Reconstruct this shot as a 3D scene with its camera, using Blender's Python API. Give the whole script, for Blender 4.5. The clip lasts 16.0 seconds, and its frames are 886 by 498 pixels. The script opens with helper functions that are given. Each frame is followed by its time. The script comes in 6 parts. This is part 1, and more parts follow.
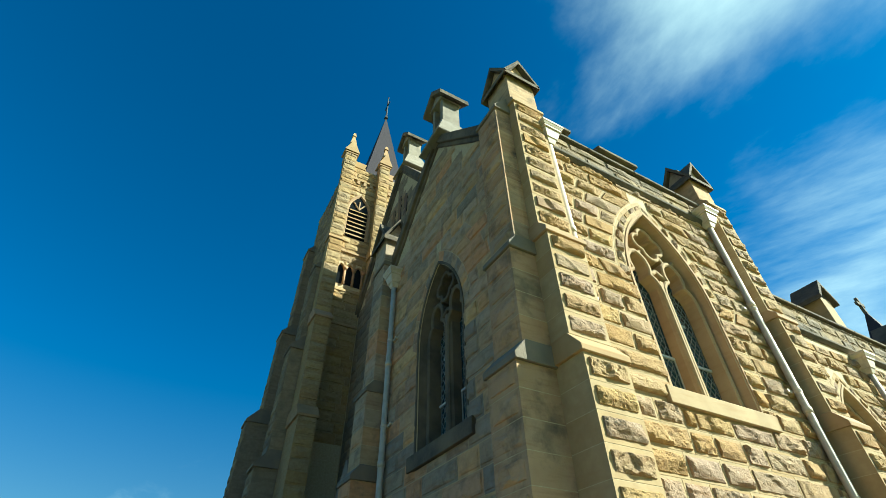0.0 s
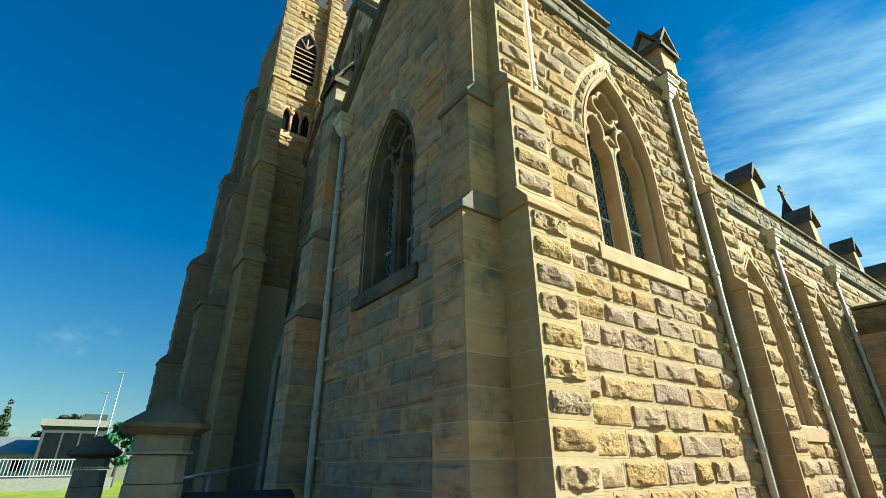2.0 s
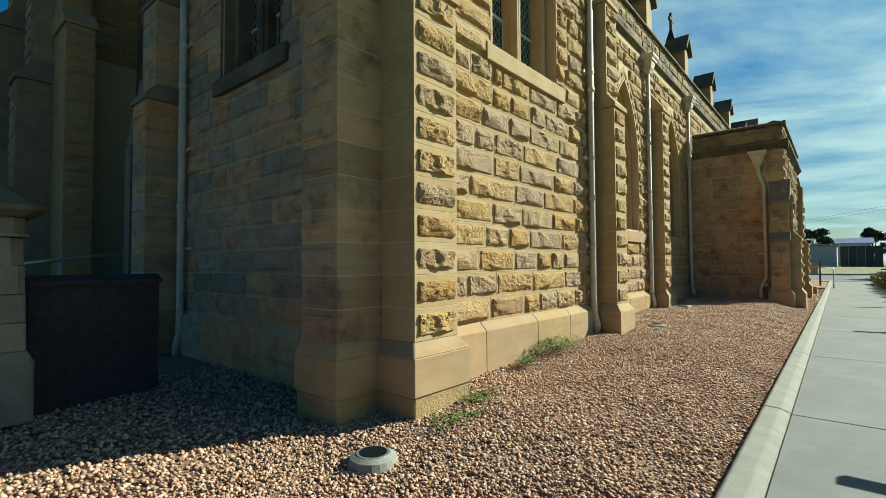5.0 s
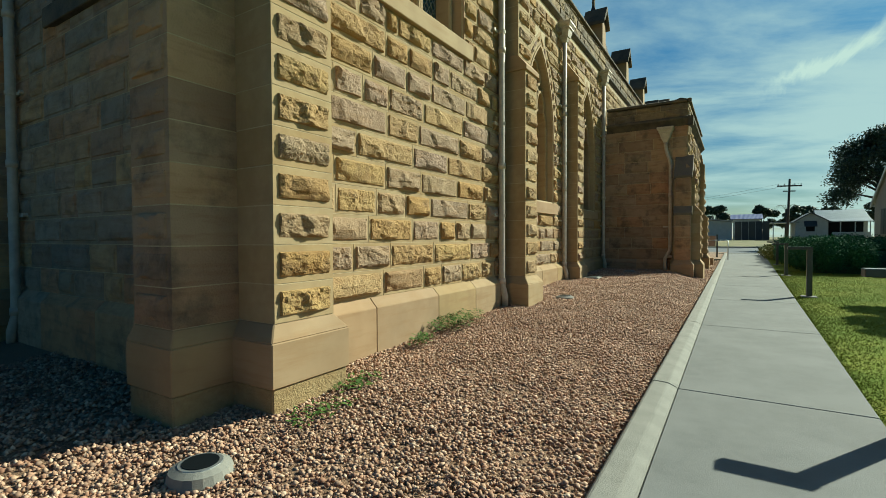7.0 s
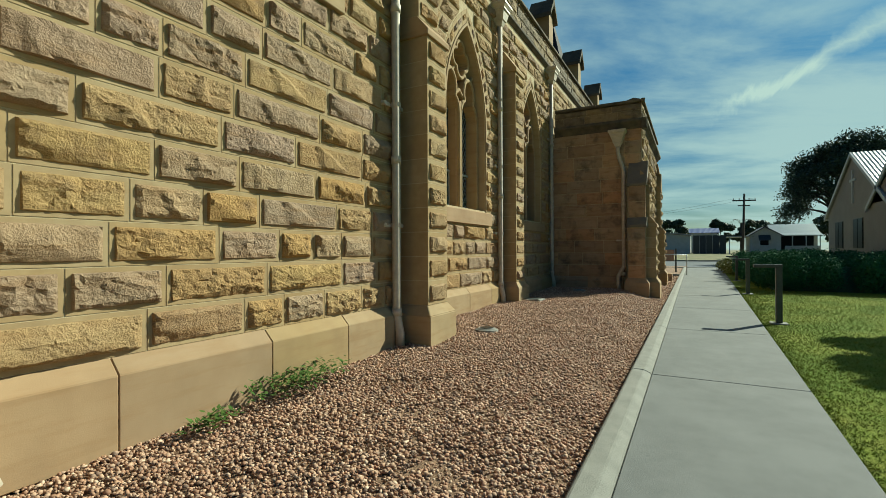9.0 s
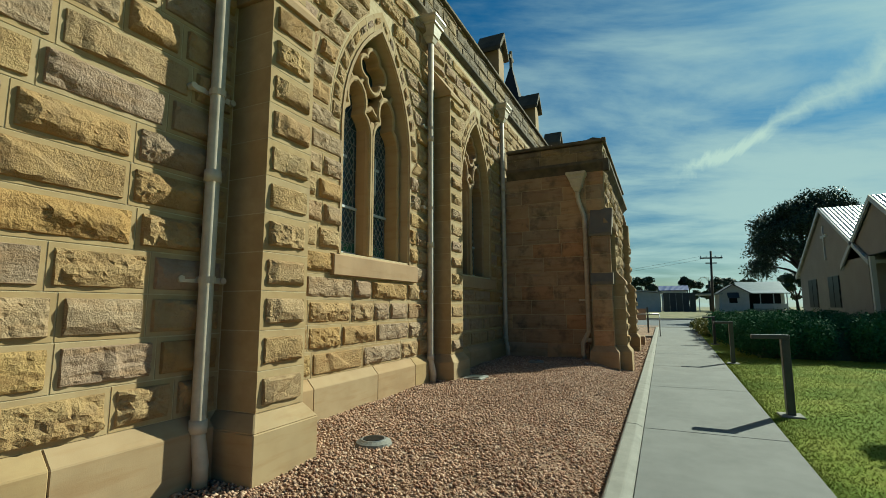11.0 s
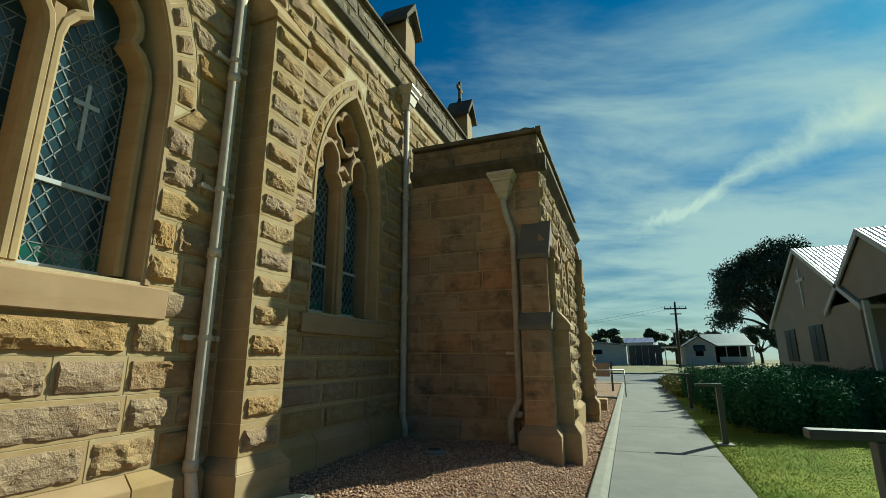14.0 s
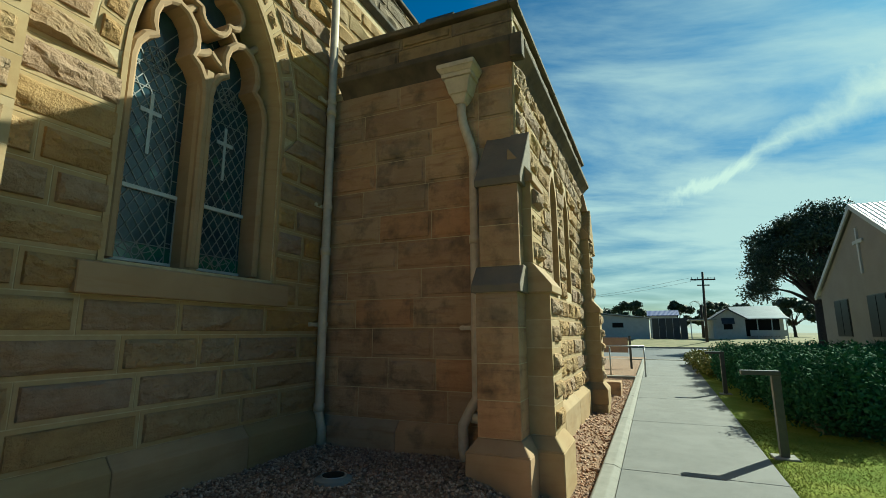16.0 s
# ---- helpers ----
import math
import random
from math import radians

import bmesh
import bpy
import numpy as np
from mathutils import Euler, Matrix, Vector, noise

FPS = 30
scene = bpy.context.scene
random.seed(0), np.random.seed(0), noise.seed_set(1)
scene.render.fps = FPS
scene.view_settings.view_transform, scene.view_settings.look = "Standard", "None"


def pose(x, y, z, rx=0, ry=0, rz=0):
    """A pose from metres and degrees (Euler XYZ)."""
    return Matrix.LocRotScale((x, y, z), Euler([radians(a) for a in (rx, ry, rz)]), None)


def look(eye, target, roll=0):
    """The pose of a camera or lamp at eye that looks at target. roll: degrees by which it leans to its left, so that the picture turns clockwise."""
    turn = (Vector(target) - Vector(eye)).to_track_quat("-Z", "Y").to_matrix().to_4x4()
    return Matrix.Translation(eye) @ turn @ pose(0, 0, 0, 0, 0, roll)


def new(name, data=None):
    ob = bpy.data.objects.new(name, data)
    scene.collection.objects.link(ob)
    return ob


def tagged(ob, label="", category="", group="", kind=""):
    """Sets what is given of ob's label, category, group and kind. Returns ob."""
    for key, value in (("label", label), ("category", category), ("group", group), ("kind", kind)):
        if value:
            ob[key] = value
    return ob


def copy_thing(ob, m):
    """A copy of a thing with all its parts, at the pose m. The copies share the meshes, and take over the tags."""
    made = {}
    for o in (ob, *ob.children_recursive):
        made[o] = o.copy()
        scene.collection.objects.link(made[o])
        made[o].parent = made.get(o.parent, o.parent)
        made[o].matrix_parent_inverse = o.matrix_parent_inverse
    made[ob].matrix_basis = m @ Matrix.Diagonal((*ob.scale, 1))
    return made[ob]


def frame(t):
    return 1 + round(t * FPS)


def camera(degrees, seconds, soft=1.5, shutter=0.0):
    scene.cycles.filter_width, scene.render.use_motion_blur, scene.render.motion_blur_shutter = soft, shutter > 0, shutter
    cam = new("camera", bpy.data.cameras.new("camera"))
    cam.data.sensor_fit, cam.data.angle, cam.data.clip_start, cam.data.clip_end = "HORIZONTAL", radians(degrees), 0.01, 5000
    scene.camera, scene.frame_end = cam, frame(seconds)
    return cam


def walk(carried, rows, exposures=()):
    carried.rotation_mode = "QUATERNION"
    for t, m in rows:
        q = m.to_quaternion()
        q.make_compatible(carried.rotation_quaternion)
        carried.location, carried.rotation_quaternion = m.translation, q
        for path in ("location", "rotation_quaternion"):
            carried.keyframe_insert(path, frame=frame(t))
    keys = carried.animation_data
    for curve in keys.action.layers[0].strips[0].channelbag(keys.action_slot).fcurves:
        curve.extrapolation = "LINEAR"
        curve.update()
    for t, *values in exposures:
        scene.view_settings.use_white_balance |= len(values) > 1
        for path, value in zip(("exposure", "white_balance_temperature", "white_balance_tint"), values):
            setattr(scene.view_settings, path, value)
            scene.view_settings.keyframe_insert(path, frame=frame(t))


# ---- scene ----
cam = camera(86.9, 16.0, 0.65)
METRES, EYE, TILT, LEAN, TURN = 12.0, 1.5, 0.0, 0.0, -29.4
ROWS = [
    (0.0, 0.0, 0.0, 0.0, 0.49, 41.43, 0.56),
    (0.5, 0.0013, 0.0037, -0.0025, -1.1, 38.26, 0.55),
    (1.0, 0.001, 0.0077, -0.0048, -3.14, 33.9, 0.56),
    (1.5, 0.0019, 0.011, -0.0066, -5.01, 29.43, 0.54),
    (2.0, 0.0019, 0.0135, -0.0085, -6.64, 24.75, 0.42),
    (2.5, 0.0039, 0.0157, -0.0126, -7.98, 19.29, 0.34),
    (3.0, 0.0061, 0.0171, -0.0164, -9.12, 13.81, 0.28),
    (3.5, 0.0075, 0.0168, -0.0185, -10.73, 9.24, 0.35),
    (4.0, 0.0099, 0.0174, -0.0201, -13.49, 5.87, 0.31),
    (4.5, 0.0127, 0.0179, -0.0207, -16.99, 3.47, 0.26),
    (7.0, 0.0669, 0.044, -0.0251, -28.72, -1.38, 0.25),
    (7.5, 0.1023, 0.0683, -0.0244, -29.63, -1.53, 0.22),
    (8.0, 0.1417, 0.0879, -0.0241, -30.45, -1.16, 0.24),
    (8.5, 0.1825, 0.1103, -0.0242, -31.49, -0.54, 0.25),
    (9.0, 0.2223, 0.1316, -0.0218, -32.53, 0.23, 0.24),
    (11.5, 0.429, 0.259, -0.0122, -36.43, 9.05, 0.2),
    (12.0, 0.4729, 0.2824, -0.0117, -37.22, 10.81, 0.23),
    (12.5, 0.5187, 0.3065, -0.011, -37.91, 12.23, 0.24),
    (13.0, 0.5643, 0.3324, -0.0105, -38.59, 13.04, 0.26),
    (13.5, 0.6111, 0.3568, -0.0108, -39.15, 13.44, 0.29),
    (14.0, 0.6599, 0.3816, -0.0088, -39.46, 13.42, 0.25),
    (14.5, 0.7102, 0.4051, -0.0087, -39.36, 13.06, 0.27),
    (15.0, 0.7591, 0.4306, -0.0076, -38.76, 12.27, 0.21),
    (15.5, 0.8092, 0.4556, -0.0063, -37.84, 11.25, 0.18),
    (16.0, 0.8558, 0.4838, -0.0047, -36.82, 10.22, 0.14),
]
EXPOSURES = [(0.0, 1.68, 6100, -13), (3.5, 1.64, 6200, -12), (4.7, 1.15, 6350, -11), (7.0, 0.75, 6420, -12), (9.0, 0.61, 6420, -13), (12.5, 0.60, 6400, -15), (14.5, 0.66, 6380, -16), (16.0, 0.94, 6400, -15)]
walk(cam, [(t, pose(0, 0, EYE, TILT, LEAN, TURN) @ pose(METRES * x, METRES * y, METRES * z, 90 + pitch, roll, yaw)) for t, x, y, z, yaw, pitch, roll in ROWS],
     EXPOSURES)

# ---- sky and sun ----
SUN_TO = Vector((1.0, -0.63, 0.765)).normalized()
world = bpy.data.worlds.new("sky")
scene.world = world
world.use_nodes = True
wt = world.node_tree
wt.nodes.clear()


def wn(kind, **values):
    n = wt.nodes.new(kind)
    for k, v in values.items():
        n.inputs[k].default_value = v
    return n


def build_sky():
    sky = wt.nodes.new("ShaderNodeTexSky")
    sky.sky_type = "NISHITA"
    sky.sun_disc = False
    sky.sun_elevation = math.asin(SUN_TO.z)
    sky.sun_rotation = math.atan2(SUN_TO.x, SUN_TO.y)
    sky.ozone_density = 3.0
    sky.dust_density = 0.3
    sky.air_density = 1.0
    tc = wt.nodes.new("ShaderNodeTexCoord")
    sep = wt.nodes.new("ShaderNodeSeparateXYZ")
    wt.links.new(tc.outputs["Generated"], sep.inputs[0])
    up = wt.nodes.new("ShaderNodeMath")
    up.operation = "MAXIMUM"
    up.inputs[1].default_value = 0.0
    wt.links.new(sep.outputs["Z"], up.inputs[0])
    lift = wt.nodes.new("ShaderNodeMath")
    lift.operation = "ADD"
    lift.inputs[1].default_value = 0.12
    wt.links.new(up.outputs[0], lift.inputs[0])
    flat = wt.nodes.new("ShaderNodeVectorMath")
    flat.operation = "DIVIDE"
    comb = wt.nodes.new("ShaderNodeCombineXYZ")
    wt.links.new(lift.outputs[0], comb.inputs[0])
    wt.links.new(lift.outputs[0], comb.inputs[1])
    comb.inputs[2].default_value = 1.0
    wt.links.new(tc.outputs["Generated"], flat.inputs[0])
    wt.links.new(comb.outputs[0], flat.inputs[1])
    mp = wt.nodes.new("ShaderNodeMapping")
    mp.vector_type = "TEXTURE"
    mp.inputs["Rotation"].default_value = (0, 0, radians(-70))
    mp.inputs["Scale"].default_value = (1.35, 0.72, 1000.0)
    mp.inputs["Location"].default_value = (0.7, 0.3, 0)
    wt.links.new(flat.outputs[0], mp.inputs[0])
    n1 = wn("ShaderNodeTexNoise", Scale=1.1, Detail=9.0, Roughness=0.58, Distortion=0.35)
    wt.links.new(mp.outputs[0], n1.inputs["Vector"])
    n2 = wn("ShaderNodeTexNoise", Scale=0.45, Detail=3.0, Roughness=0.5)
    wt.links.new(mp.outputs[0], n2.inputs["Vector"])
    # high thin cloud lies mostly on the sunny side
    side = wt.nodes.new("ShaderNodeVectorMath")
    side.operation = "DOT_PRODUCT"
    side.inputs[1].default_value = (0.80, -0.60, 0.0)
    wt.links.new(tc.outputs["Generated"], side.inputs[0])
    cover = wt.nodes.new("ShaderNodeMapRange")
    cover.inputs["From Min"].default_value = 0.05
    cover.inputs["From Max"].default_value = 0.85
    cover.inputs["To Min"].default_value = -0.11
    cover.inputs["To Max"].default_value = 0.30
    wt.links.new(side.outputs["Value"], cover.inputs[0])
    a1 = wt.nodes.new("ShaderNodeMath")
    a1.operation = "ADD"
    wt.links.new(n1.outputs[0], a1.inputs[0])
    wt.links.new(cover.outputs[0], a1.inputs[1])
    a2 = wt.nodes.new("ShaderNodeMath")
    a2.operation = "MULTIPLY_ADD"
    a2.inputs[1].default_value = 0.5
    wt.links.new(n2.outputs[0], a2.inputs[0])
    wt.links.new(a1.outputs[0], a2.inputs[2])
    ramp = wt.nodes.new("ShaderNodeMapRange")
    ramp.interpolation_type = "SMOOTHSTEP"
    ramp.inputs["From Min"].default_value = 0.76
    ramp.inputs["From Max"].default_value = 1.16
    ramp.inputs["To Max"].default_value = 0.85
    wt.links.new(a2.outputs[0], ramp.inputs[0])
    # one long bright wisp of cirrus
    def dot(vec):
        d = wt.nodes.new("ShaderNodeVectorMath")
        d.operation = "DOT_PRODUCT"
        d.inputs[1].default_value = vec
        wt.links.new(tc.outputs["Generated"], d.inputs[0])
        return d.outputs["Value"]

    def calc(op, a, b, c=None):
        n = wt.nodes.new("ShaderNodeMath")
        n.operation = op
        for sock, x in zip(n.inputs, (a, b, c)):
            if isinstance(x, (int, float)):
                sock.default_value = x
            elif x is not None:
                wt.links.new(x, sock)
        return n.outputs[0]

    def fade(x, lo, hi):
        n = wt.nodes.new("ShaderNodeMapRange")
        n.interpolation_type = "SMOOTHSTEP"
        n.inputs["From Min"].default_value, n.inputs["From Max"].default_value = lo, hi
        wt.links.new(x, n.inputs[0])
        return n.outputs[0]

    n3 = wn("ShaderNodeTexNoise", Scale=5.0, Detail=7.0, Roughness=0.62, Distortion=0.6)
    wt.links.new(tc.outputs["Generated"], n3.inputs["Vector"])
    along = dot((-0.3049, -0.8874, 0.3459))
    off_line = calc("ABSOLUTE", calc("MULTIPLY_ADD", calc("SUBTRACT", n3.outputs[0], 0.66), 0.13, dot((0.2215, -0.4193, -0.8804))), 0)
    wide = calc("MULTIPLY_ADD", fade(along, -0.1, 0.25), 0.032, 0.012)
    wisp = calc("SUBTRACT", 1.0, calc("MINIMUM", calc("DIVIDE", off_line, wide), 1.0))
    wisp = calc("MULTIPLY", wisp, calc("MULTIPLY", fade(along, -0.233, -0.073), calc("SUBTRACT", 1.0, fade(along, 0.173, 0.293))))
    cover_all = calc("MINIMUM", calc("MULTIPLY_ADD", wisp, 0.6, ramp.outputs[0]), 1.15)
    deep = wt.nodes.new("ShaderNodeMix")
    deep.data_type, deep.blend_type = "RGBA", "MULTIPLY"
    deep.inputs["Factor"].default_value = 1.0
    low = wt.nodes.new("ShaderNodeMapRange")
    low.inputs["From Min"].default_value, low.inputs["From Max"].default_value = 0.0, 0.42
    wt.links.new(sep.outputs["Z"], low.inputs[0])
    tint = wt.nodes.new("ShaderNodeMix")
    tint.data_type = "RGBA"
    tint.inputs[6].default_value, tint.inputs[7].default_value = HAZE_TINT, SKY_TINT
    wt.links.new(low.outputs[0], tint.inputs["Factor"])
    wt.links.new(tint.outputs[2], deep.inputs[7])
    wt.links.new(sky.outputs[0], deep.inputs[6])
    mix = wt.nodes.new("ShaderNodeMix")
    mix.data_type = "RGBA"
    mix.inputs[7].default_value = CLOUD
    mix.clamp_factor = False
    wt.links.new(cover_all, mix.inputs["Factor"])
    wt.links.new(deep.outputs[2], mix.inputs[6])
    bg = wn("ShaderNodeBackground", Strength=SKY_STRENGTH)
    out = wt.nodes.new("ShaderNodeOutputWorld")
    wt.links.new(mix.outputs[2], bg.inputs[0])
    wt.links.new(bg.outputs[0], out.inputs[0])


SKY_TINT = (0.10, 0.94, 1.5, 1)
HAZE_TINT = (0.92, 0.95, 0.90, 1)
CLOUD = (10.6, 13.4, 14.0, 1)
SKY_STRENGTH = 0.030
build_sky()
sun = new("sun", bpy.data.lights.new("sun", "SUN"))
sun.data.energy = 5.0
sun.data.angle = radians(0.5)
sun.data.color = (1.0, 0.94, 0.83)
sun.matrix_world = look((30, -30, 40), Vector((30, -30, 40)) - SUN_TO)

# ---- materials ----
def mat(name, colour=(0.5, 0.5, 0.5), rough=0.8, metal=0.0, vary=(), scale=8.0, bump=0.0, bump_scale=60.0, stain=None,
        stain_amount=0.5, stain_scale=1.6, per="", hue=0.0, value=0.0, band=None, spec=0.5):
    """A surface with grain and stains; per: 'object' or 'island' gives every piece a shade of its own."""
    m = bpy.data.materials.new(name)
    m.use_nodes = True
    t = m.node_tree
    b = t.nodes["Principled BSDF"]
    b.inputs["Roughness"].default_value = rough
    b.inputs["Metallic"].default_value = metal
    b.inputs["Specular IOR Level"].default_value = spec

    def link(o, i):
        t.links.new(o, i)

    tc = t.nodes.new("ShaderNodeNewGeometry")
    src = tc.outputs["Position"]
    col = None

    def mix(fac, a, bb, kind="MIX"):
        n = t.nodes.new("ShaderNodeMix")
        n.data_type, n.blend_type = "RGBA", kind
        for value_in, sock in ((fac, n.inputs["Factor"]), (a, n.inputs[6]), (bb, n.inputs[7])):
            if isinstance(value_in, (tuple, list)):
                sock.default_value = (*value_in, 1) if len(value_in) == 3 else value_in
            elif isinstance(value_in, float):
                sock.default_value = value_in
            else:
                link(value_in, sock)
        return n.outputs[2]

    def noise_of(sc, detail=4.0, rg=0.55, lo=0.35, hi=0.65, vec=None):
        n = t.nodes.new("ShaderNodeTexNoise")
        n.inputs["Scale"].default_value = sc
        n.inputs["Detail"].default_value = detail
        n.inputs["Roughness"].default_value = rg
        link(vec or src, n.inputs["Vector"])
        r = t.nodes.new("ShaderNodeMapRange")
        r.inputs["From Min"].default_value, r.inputs["From Max"].default_value = lo, hi
        link(n.outputs[0], r.inputs[0])
        return r.outputs[0], n.outputs[0]

    rnd = None
    if per == "object":
        rnd = t.nodes.new("ShaderNodeObjectInfo").outputs["Random"]
    elif per == "island":
        rnd = tc.outputs["Random Per Island"]
    if rnd is not None and vary:
        ramp = t.nodes.new("ShaderNodeValToRGB")
        ramp.color_ramp.interpolation = "LINEAR"
        cols = [colour, *vary]
        el = ramp.color_ramp.elements
        while len(el) < len(cols):
            el.new(0.5)
        for k, c in enumerate(cols):
            el[k].position = k / (len(cols) - 1)
            el[k].color = (*c, 1)
        link(rnd, ramp.inputs[0])
        col = ramp.outputs[0]
        f, _ = noise_of(scale)
        col = mix(f, col, mix(1.0, col, (0.86, 0.83, 0.8), "MULTIPLY"))
    else:
        col = colour
        if vary:
            f, _ = noise_of(scale)
            col = mix(f, colour, vary[0])
            if len(vary) > 1:
                f2, _ = noise_of(scale * 0.23, lo=0.45, hi=0.62)
                col = mix(f2, col, vary[1])
    if band:
        # sedimentary streaks
        mp = t.nodes.new("ShaderNodeMapping")
        mp.inputs["Scale"].default_value = (1.2, 1.2, 9.0)
        if rnd is not None:
            wob = t.nodes.new("ShaderNodeVectorMath")
            wob.operation = "SCALE"
            link(rnd, wob.inputs["Scale"])
            wob.inputs[0].default_value = (37.0, 19.0, 53.0)
            add = t.nodes.new("ShaderNodeVectorMath")
            link(src, add.inputs[0])
            link(wob.outputs[0], add.inputs[1])
            link(add.outputs[0], mp.inputs[0])
        else:
            link(src, mp.inputs[0])
        f, _ = noise_of(1.3, 6.0, 0.6, 0.5, 0.72, mp.outputs[0])
        k = t.nodes.new("ShaderNodeMath")
        k.operation = "MULTIPLY"
        k.inputs[1].default_value = 0.6
        link(f, k.inputs[0])
        col = mix(k.outputs[0], col if not isinstance(col, tuple) else col, band)
    if stain:
        f, _ = noise_of(stain_scale, 7.0, 0.62, 0.5, 0.75)
        k = t.nodes.new("ShaderNodeMath")
        k.operation = "MULTIPLY"
        k.inputs[1].default_value = stain_amount
        link(f, k.inputs[0])
        col = mix(k.outputs[0], col, stain)
    if isinstance(col, tuple):
        b.inputs["Base Color"].default_value = (*col, 1)
    else:
        link(col, b.inputs["Base Color"])
    if bump:
        _, h = noise_of(bump_scale, 6.0, 0.65)
        bp = t.nodes.new("ShaderNodeBump")
        bp.inputs["Strength"].default_value = min(1.0, bump)
        bp.inputs["Distance"].default_value = 0.02 if bump_scale < 100 else 0.008
        link(h, bp.inputs["Height"])
        link(bp.outputs[0], b.inputs["Normal"])
    return m


SAND = (0.379, 0.265, 0.144)
M_STONE = mat("rock_faced_sandstone", SAND, 0.92, vary=((0.40, 0.245, 0.095), (0.375, 0.275, 0.175), (0.325, 0.235, 0.165), (0.43, 0.29, 0.125), (0.34, 0.245, 0.185), (0.36, 0.225, 0.10), (0.40, 0.285, 0.155)),
              scale=9, bump=0.9, bump_scale=60, per="object", band=(0.27, 0.15, 0.065), stain=(0.13, 0.092, 0.066), stain_amount=0.5,
              stain_scale=6.5, spec=0.2)
M_DRAFT = mat("drafted_margin_sandstone", (0.40, 0.30, 0.168), 0.9, vary=((0.375, 0.265, 0.138), (0.41, 0.315, 0.19), (0.39, 0.28, 0.148)), per="object", scale=8, bump=0.15, bump_scale=130,
              band=(0.34, 0.225, 0.115), stain=(0.25, 0.175, 0.11), stain_amount=0.4, stain_scale=3.0, spec=0.2)
M_STONES = mat("distant_sandstone", SAND, 0.92, vary=((0.339, 0.224, 0.0979), (0.379, 0.285, 0.154), (0.311, 0.237, 0.144), (0.393, 0.278, 0.123)),
               scale=14, bump=0.9, bump_scale=30, per="island", band=(0.244, 0.149, 0.0676), stain=(0.149, 0.108, 0.0737), stain_amount=0.5,
               stain_scale=2.5, spec=0.2)
# weathered block tones, raised and warmed to offset the shade on west walls
M_WEST = mat("weathered_sandstone", (0.56, 0.345, 0.175), 0.92, vary=((0.30, 0.255, 0.20), (0.60, 0.40, 0.20), (0.24, 0.22, 0.19), (0.55, 0.30, 0.155), (0.45, 0.345, 0.25), (0.33, 0.27, 0.205), (0.58, 0.37, 0.195)),
             scale=7, bump=0.8, bump_scale=40, per="object", band=(0.22, 0.13, 0.07), stain=(0.10, 0.095, 0.08), stain_amount=0.65,
             stain_scale=4.5, spec=0.2)
# M_STONES darkened for the shaded west faces, with weather stains on top
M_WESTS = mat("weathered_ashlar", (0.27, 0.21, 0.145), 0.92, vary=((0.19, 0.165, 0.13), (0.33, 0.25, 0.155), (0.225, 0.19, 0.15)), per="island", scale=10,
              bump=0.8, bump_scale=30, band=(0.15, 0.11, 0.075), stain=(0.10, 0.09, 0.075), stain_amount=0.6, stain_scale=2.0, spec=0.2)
M_DRESS = mat("dressed_sandstone", (0.36, 0.255, 0.135), 0.88, vary=((0.375, 0.25, 0.15), (0.345, 0.235, 0.11), (0.385, 0.285, 0.165), (0.34, 0.235, 0.145)), per="object", scale=2.5, bump=0.12,
              bump_scale=120, band=(0.275, 0.165, 0.08), stain=(0.21, 0.146, 0.0909), stain_amount=0.4, spec=0.25)
# reddish stone, its colour lifted to make up for shade on west faces
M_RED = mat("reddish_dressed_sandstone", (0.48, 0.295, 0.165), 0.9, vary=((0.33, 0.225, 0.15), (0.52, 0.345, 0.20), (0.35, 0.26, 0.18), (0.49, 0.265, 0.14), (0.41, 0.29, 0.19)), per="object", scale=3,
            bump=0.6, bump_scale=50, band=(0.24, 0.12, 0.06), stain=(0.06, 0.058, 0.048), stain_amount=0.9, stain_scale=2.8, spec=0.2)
M_MORTAR = mat("lime_mortar", (0.50, 0.41, 0.27), 0.95, vary=((0.42, 0.33, 0.205),), scale=20, bump=0.4, bump_scale=150, spec=0.2)
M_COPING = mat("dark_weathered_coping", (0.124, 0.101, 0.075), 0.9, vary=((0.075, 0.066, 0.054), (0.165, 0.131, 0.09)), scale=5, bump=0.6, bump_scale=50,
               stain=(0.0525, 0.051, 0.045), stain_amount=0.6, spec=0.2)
M_COPING_S = mat("lichened_rubble", (0.26, 0.195, 0.12), 0.92, vary=((0.30, 0.22, 0.125), (0.19, 0.15, 0.105), (0.235, 0.185, 0.13)), per="island", scale=9, bump=0.9,
                 bump_scale=30, stain=(0.05, 0.047, 0.042), stain_amount=0.85, stain_scale=3.4, spec=0.2)
M_PIPE = mat("cream_painted_metal", (0.56, 0.48, 0.38), 0.6, vary=((0.44, 0.37, 0.285),), scale=9, bump=0.15, bump_scale=120)
M_SLATE = mat("purple_grey_slate", (0.0512, 0.0448, 0.0544), 0.8, vary=((0.0352, 0.032, 0.0384),), scale=20, bump=0.4, bump_scale=40, spec=0.12)
M_GLASS = mat("leaded_glass", (0.012, 0.03, 0.045), 0.13, vary=((0.02, 0.055, 0.07),), scale=5, bump=0.12, bump_scale=9, spec=0.4)
M_GREEN = mat("green_glass", (0.012, 0.10, 0.062), 0.12, vary=((0.015, 0.07, 0.07),), scale=9, bump=0.06, bump_scale=9, spec=0.7)
M_LEAD = mat("pale_lead_came", (0.18, 0.2, 0.205), 0.5, vary=((0.12, 0.14, 0.15),), scale=20)
M_WHITE = mat("white_painted_frame", (0.396, 0.428, 0.449), 0.5, vary=((0.396, 0.423, 0.436),), scale=12)
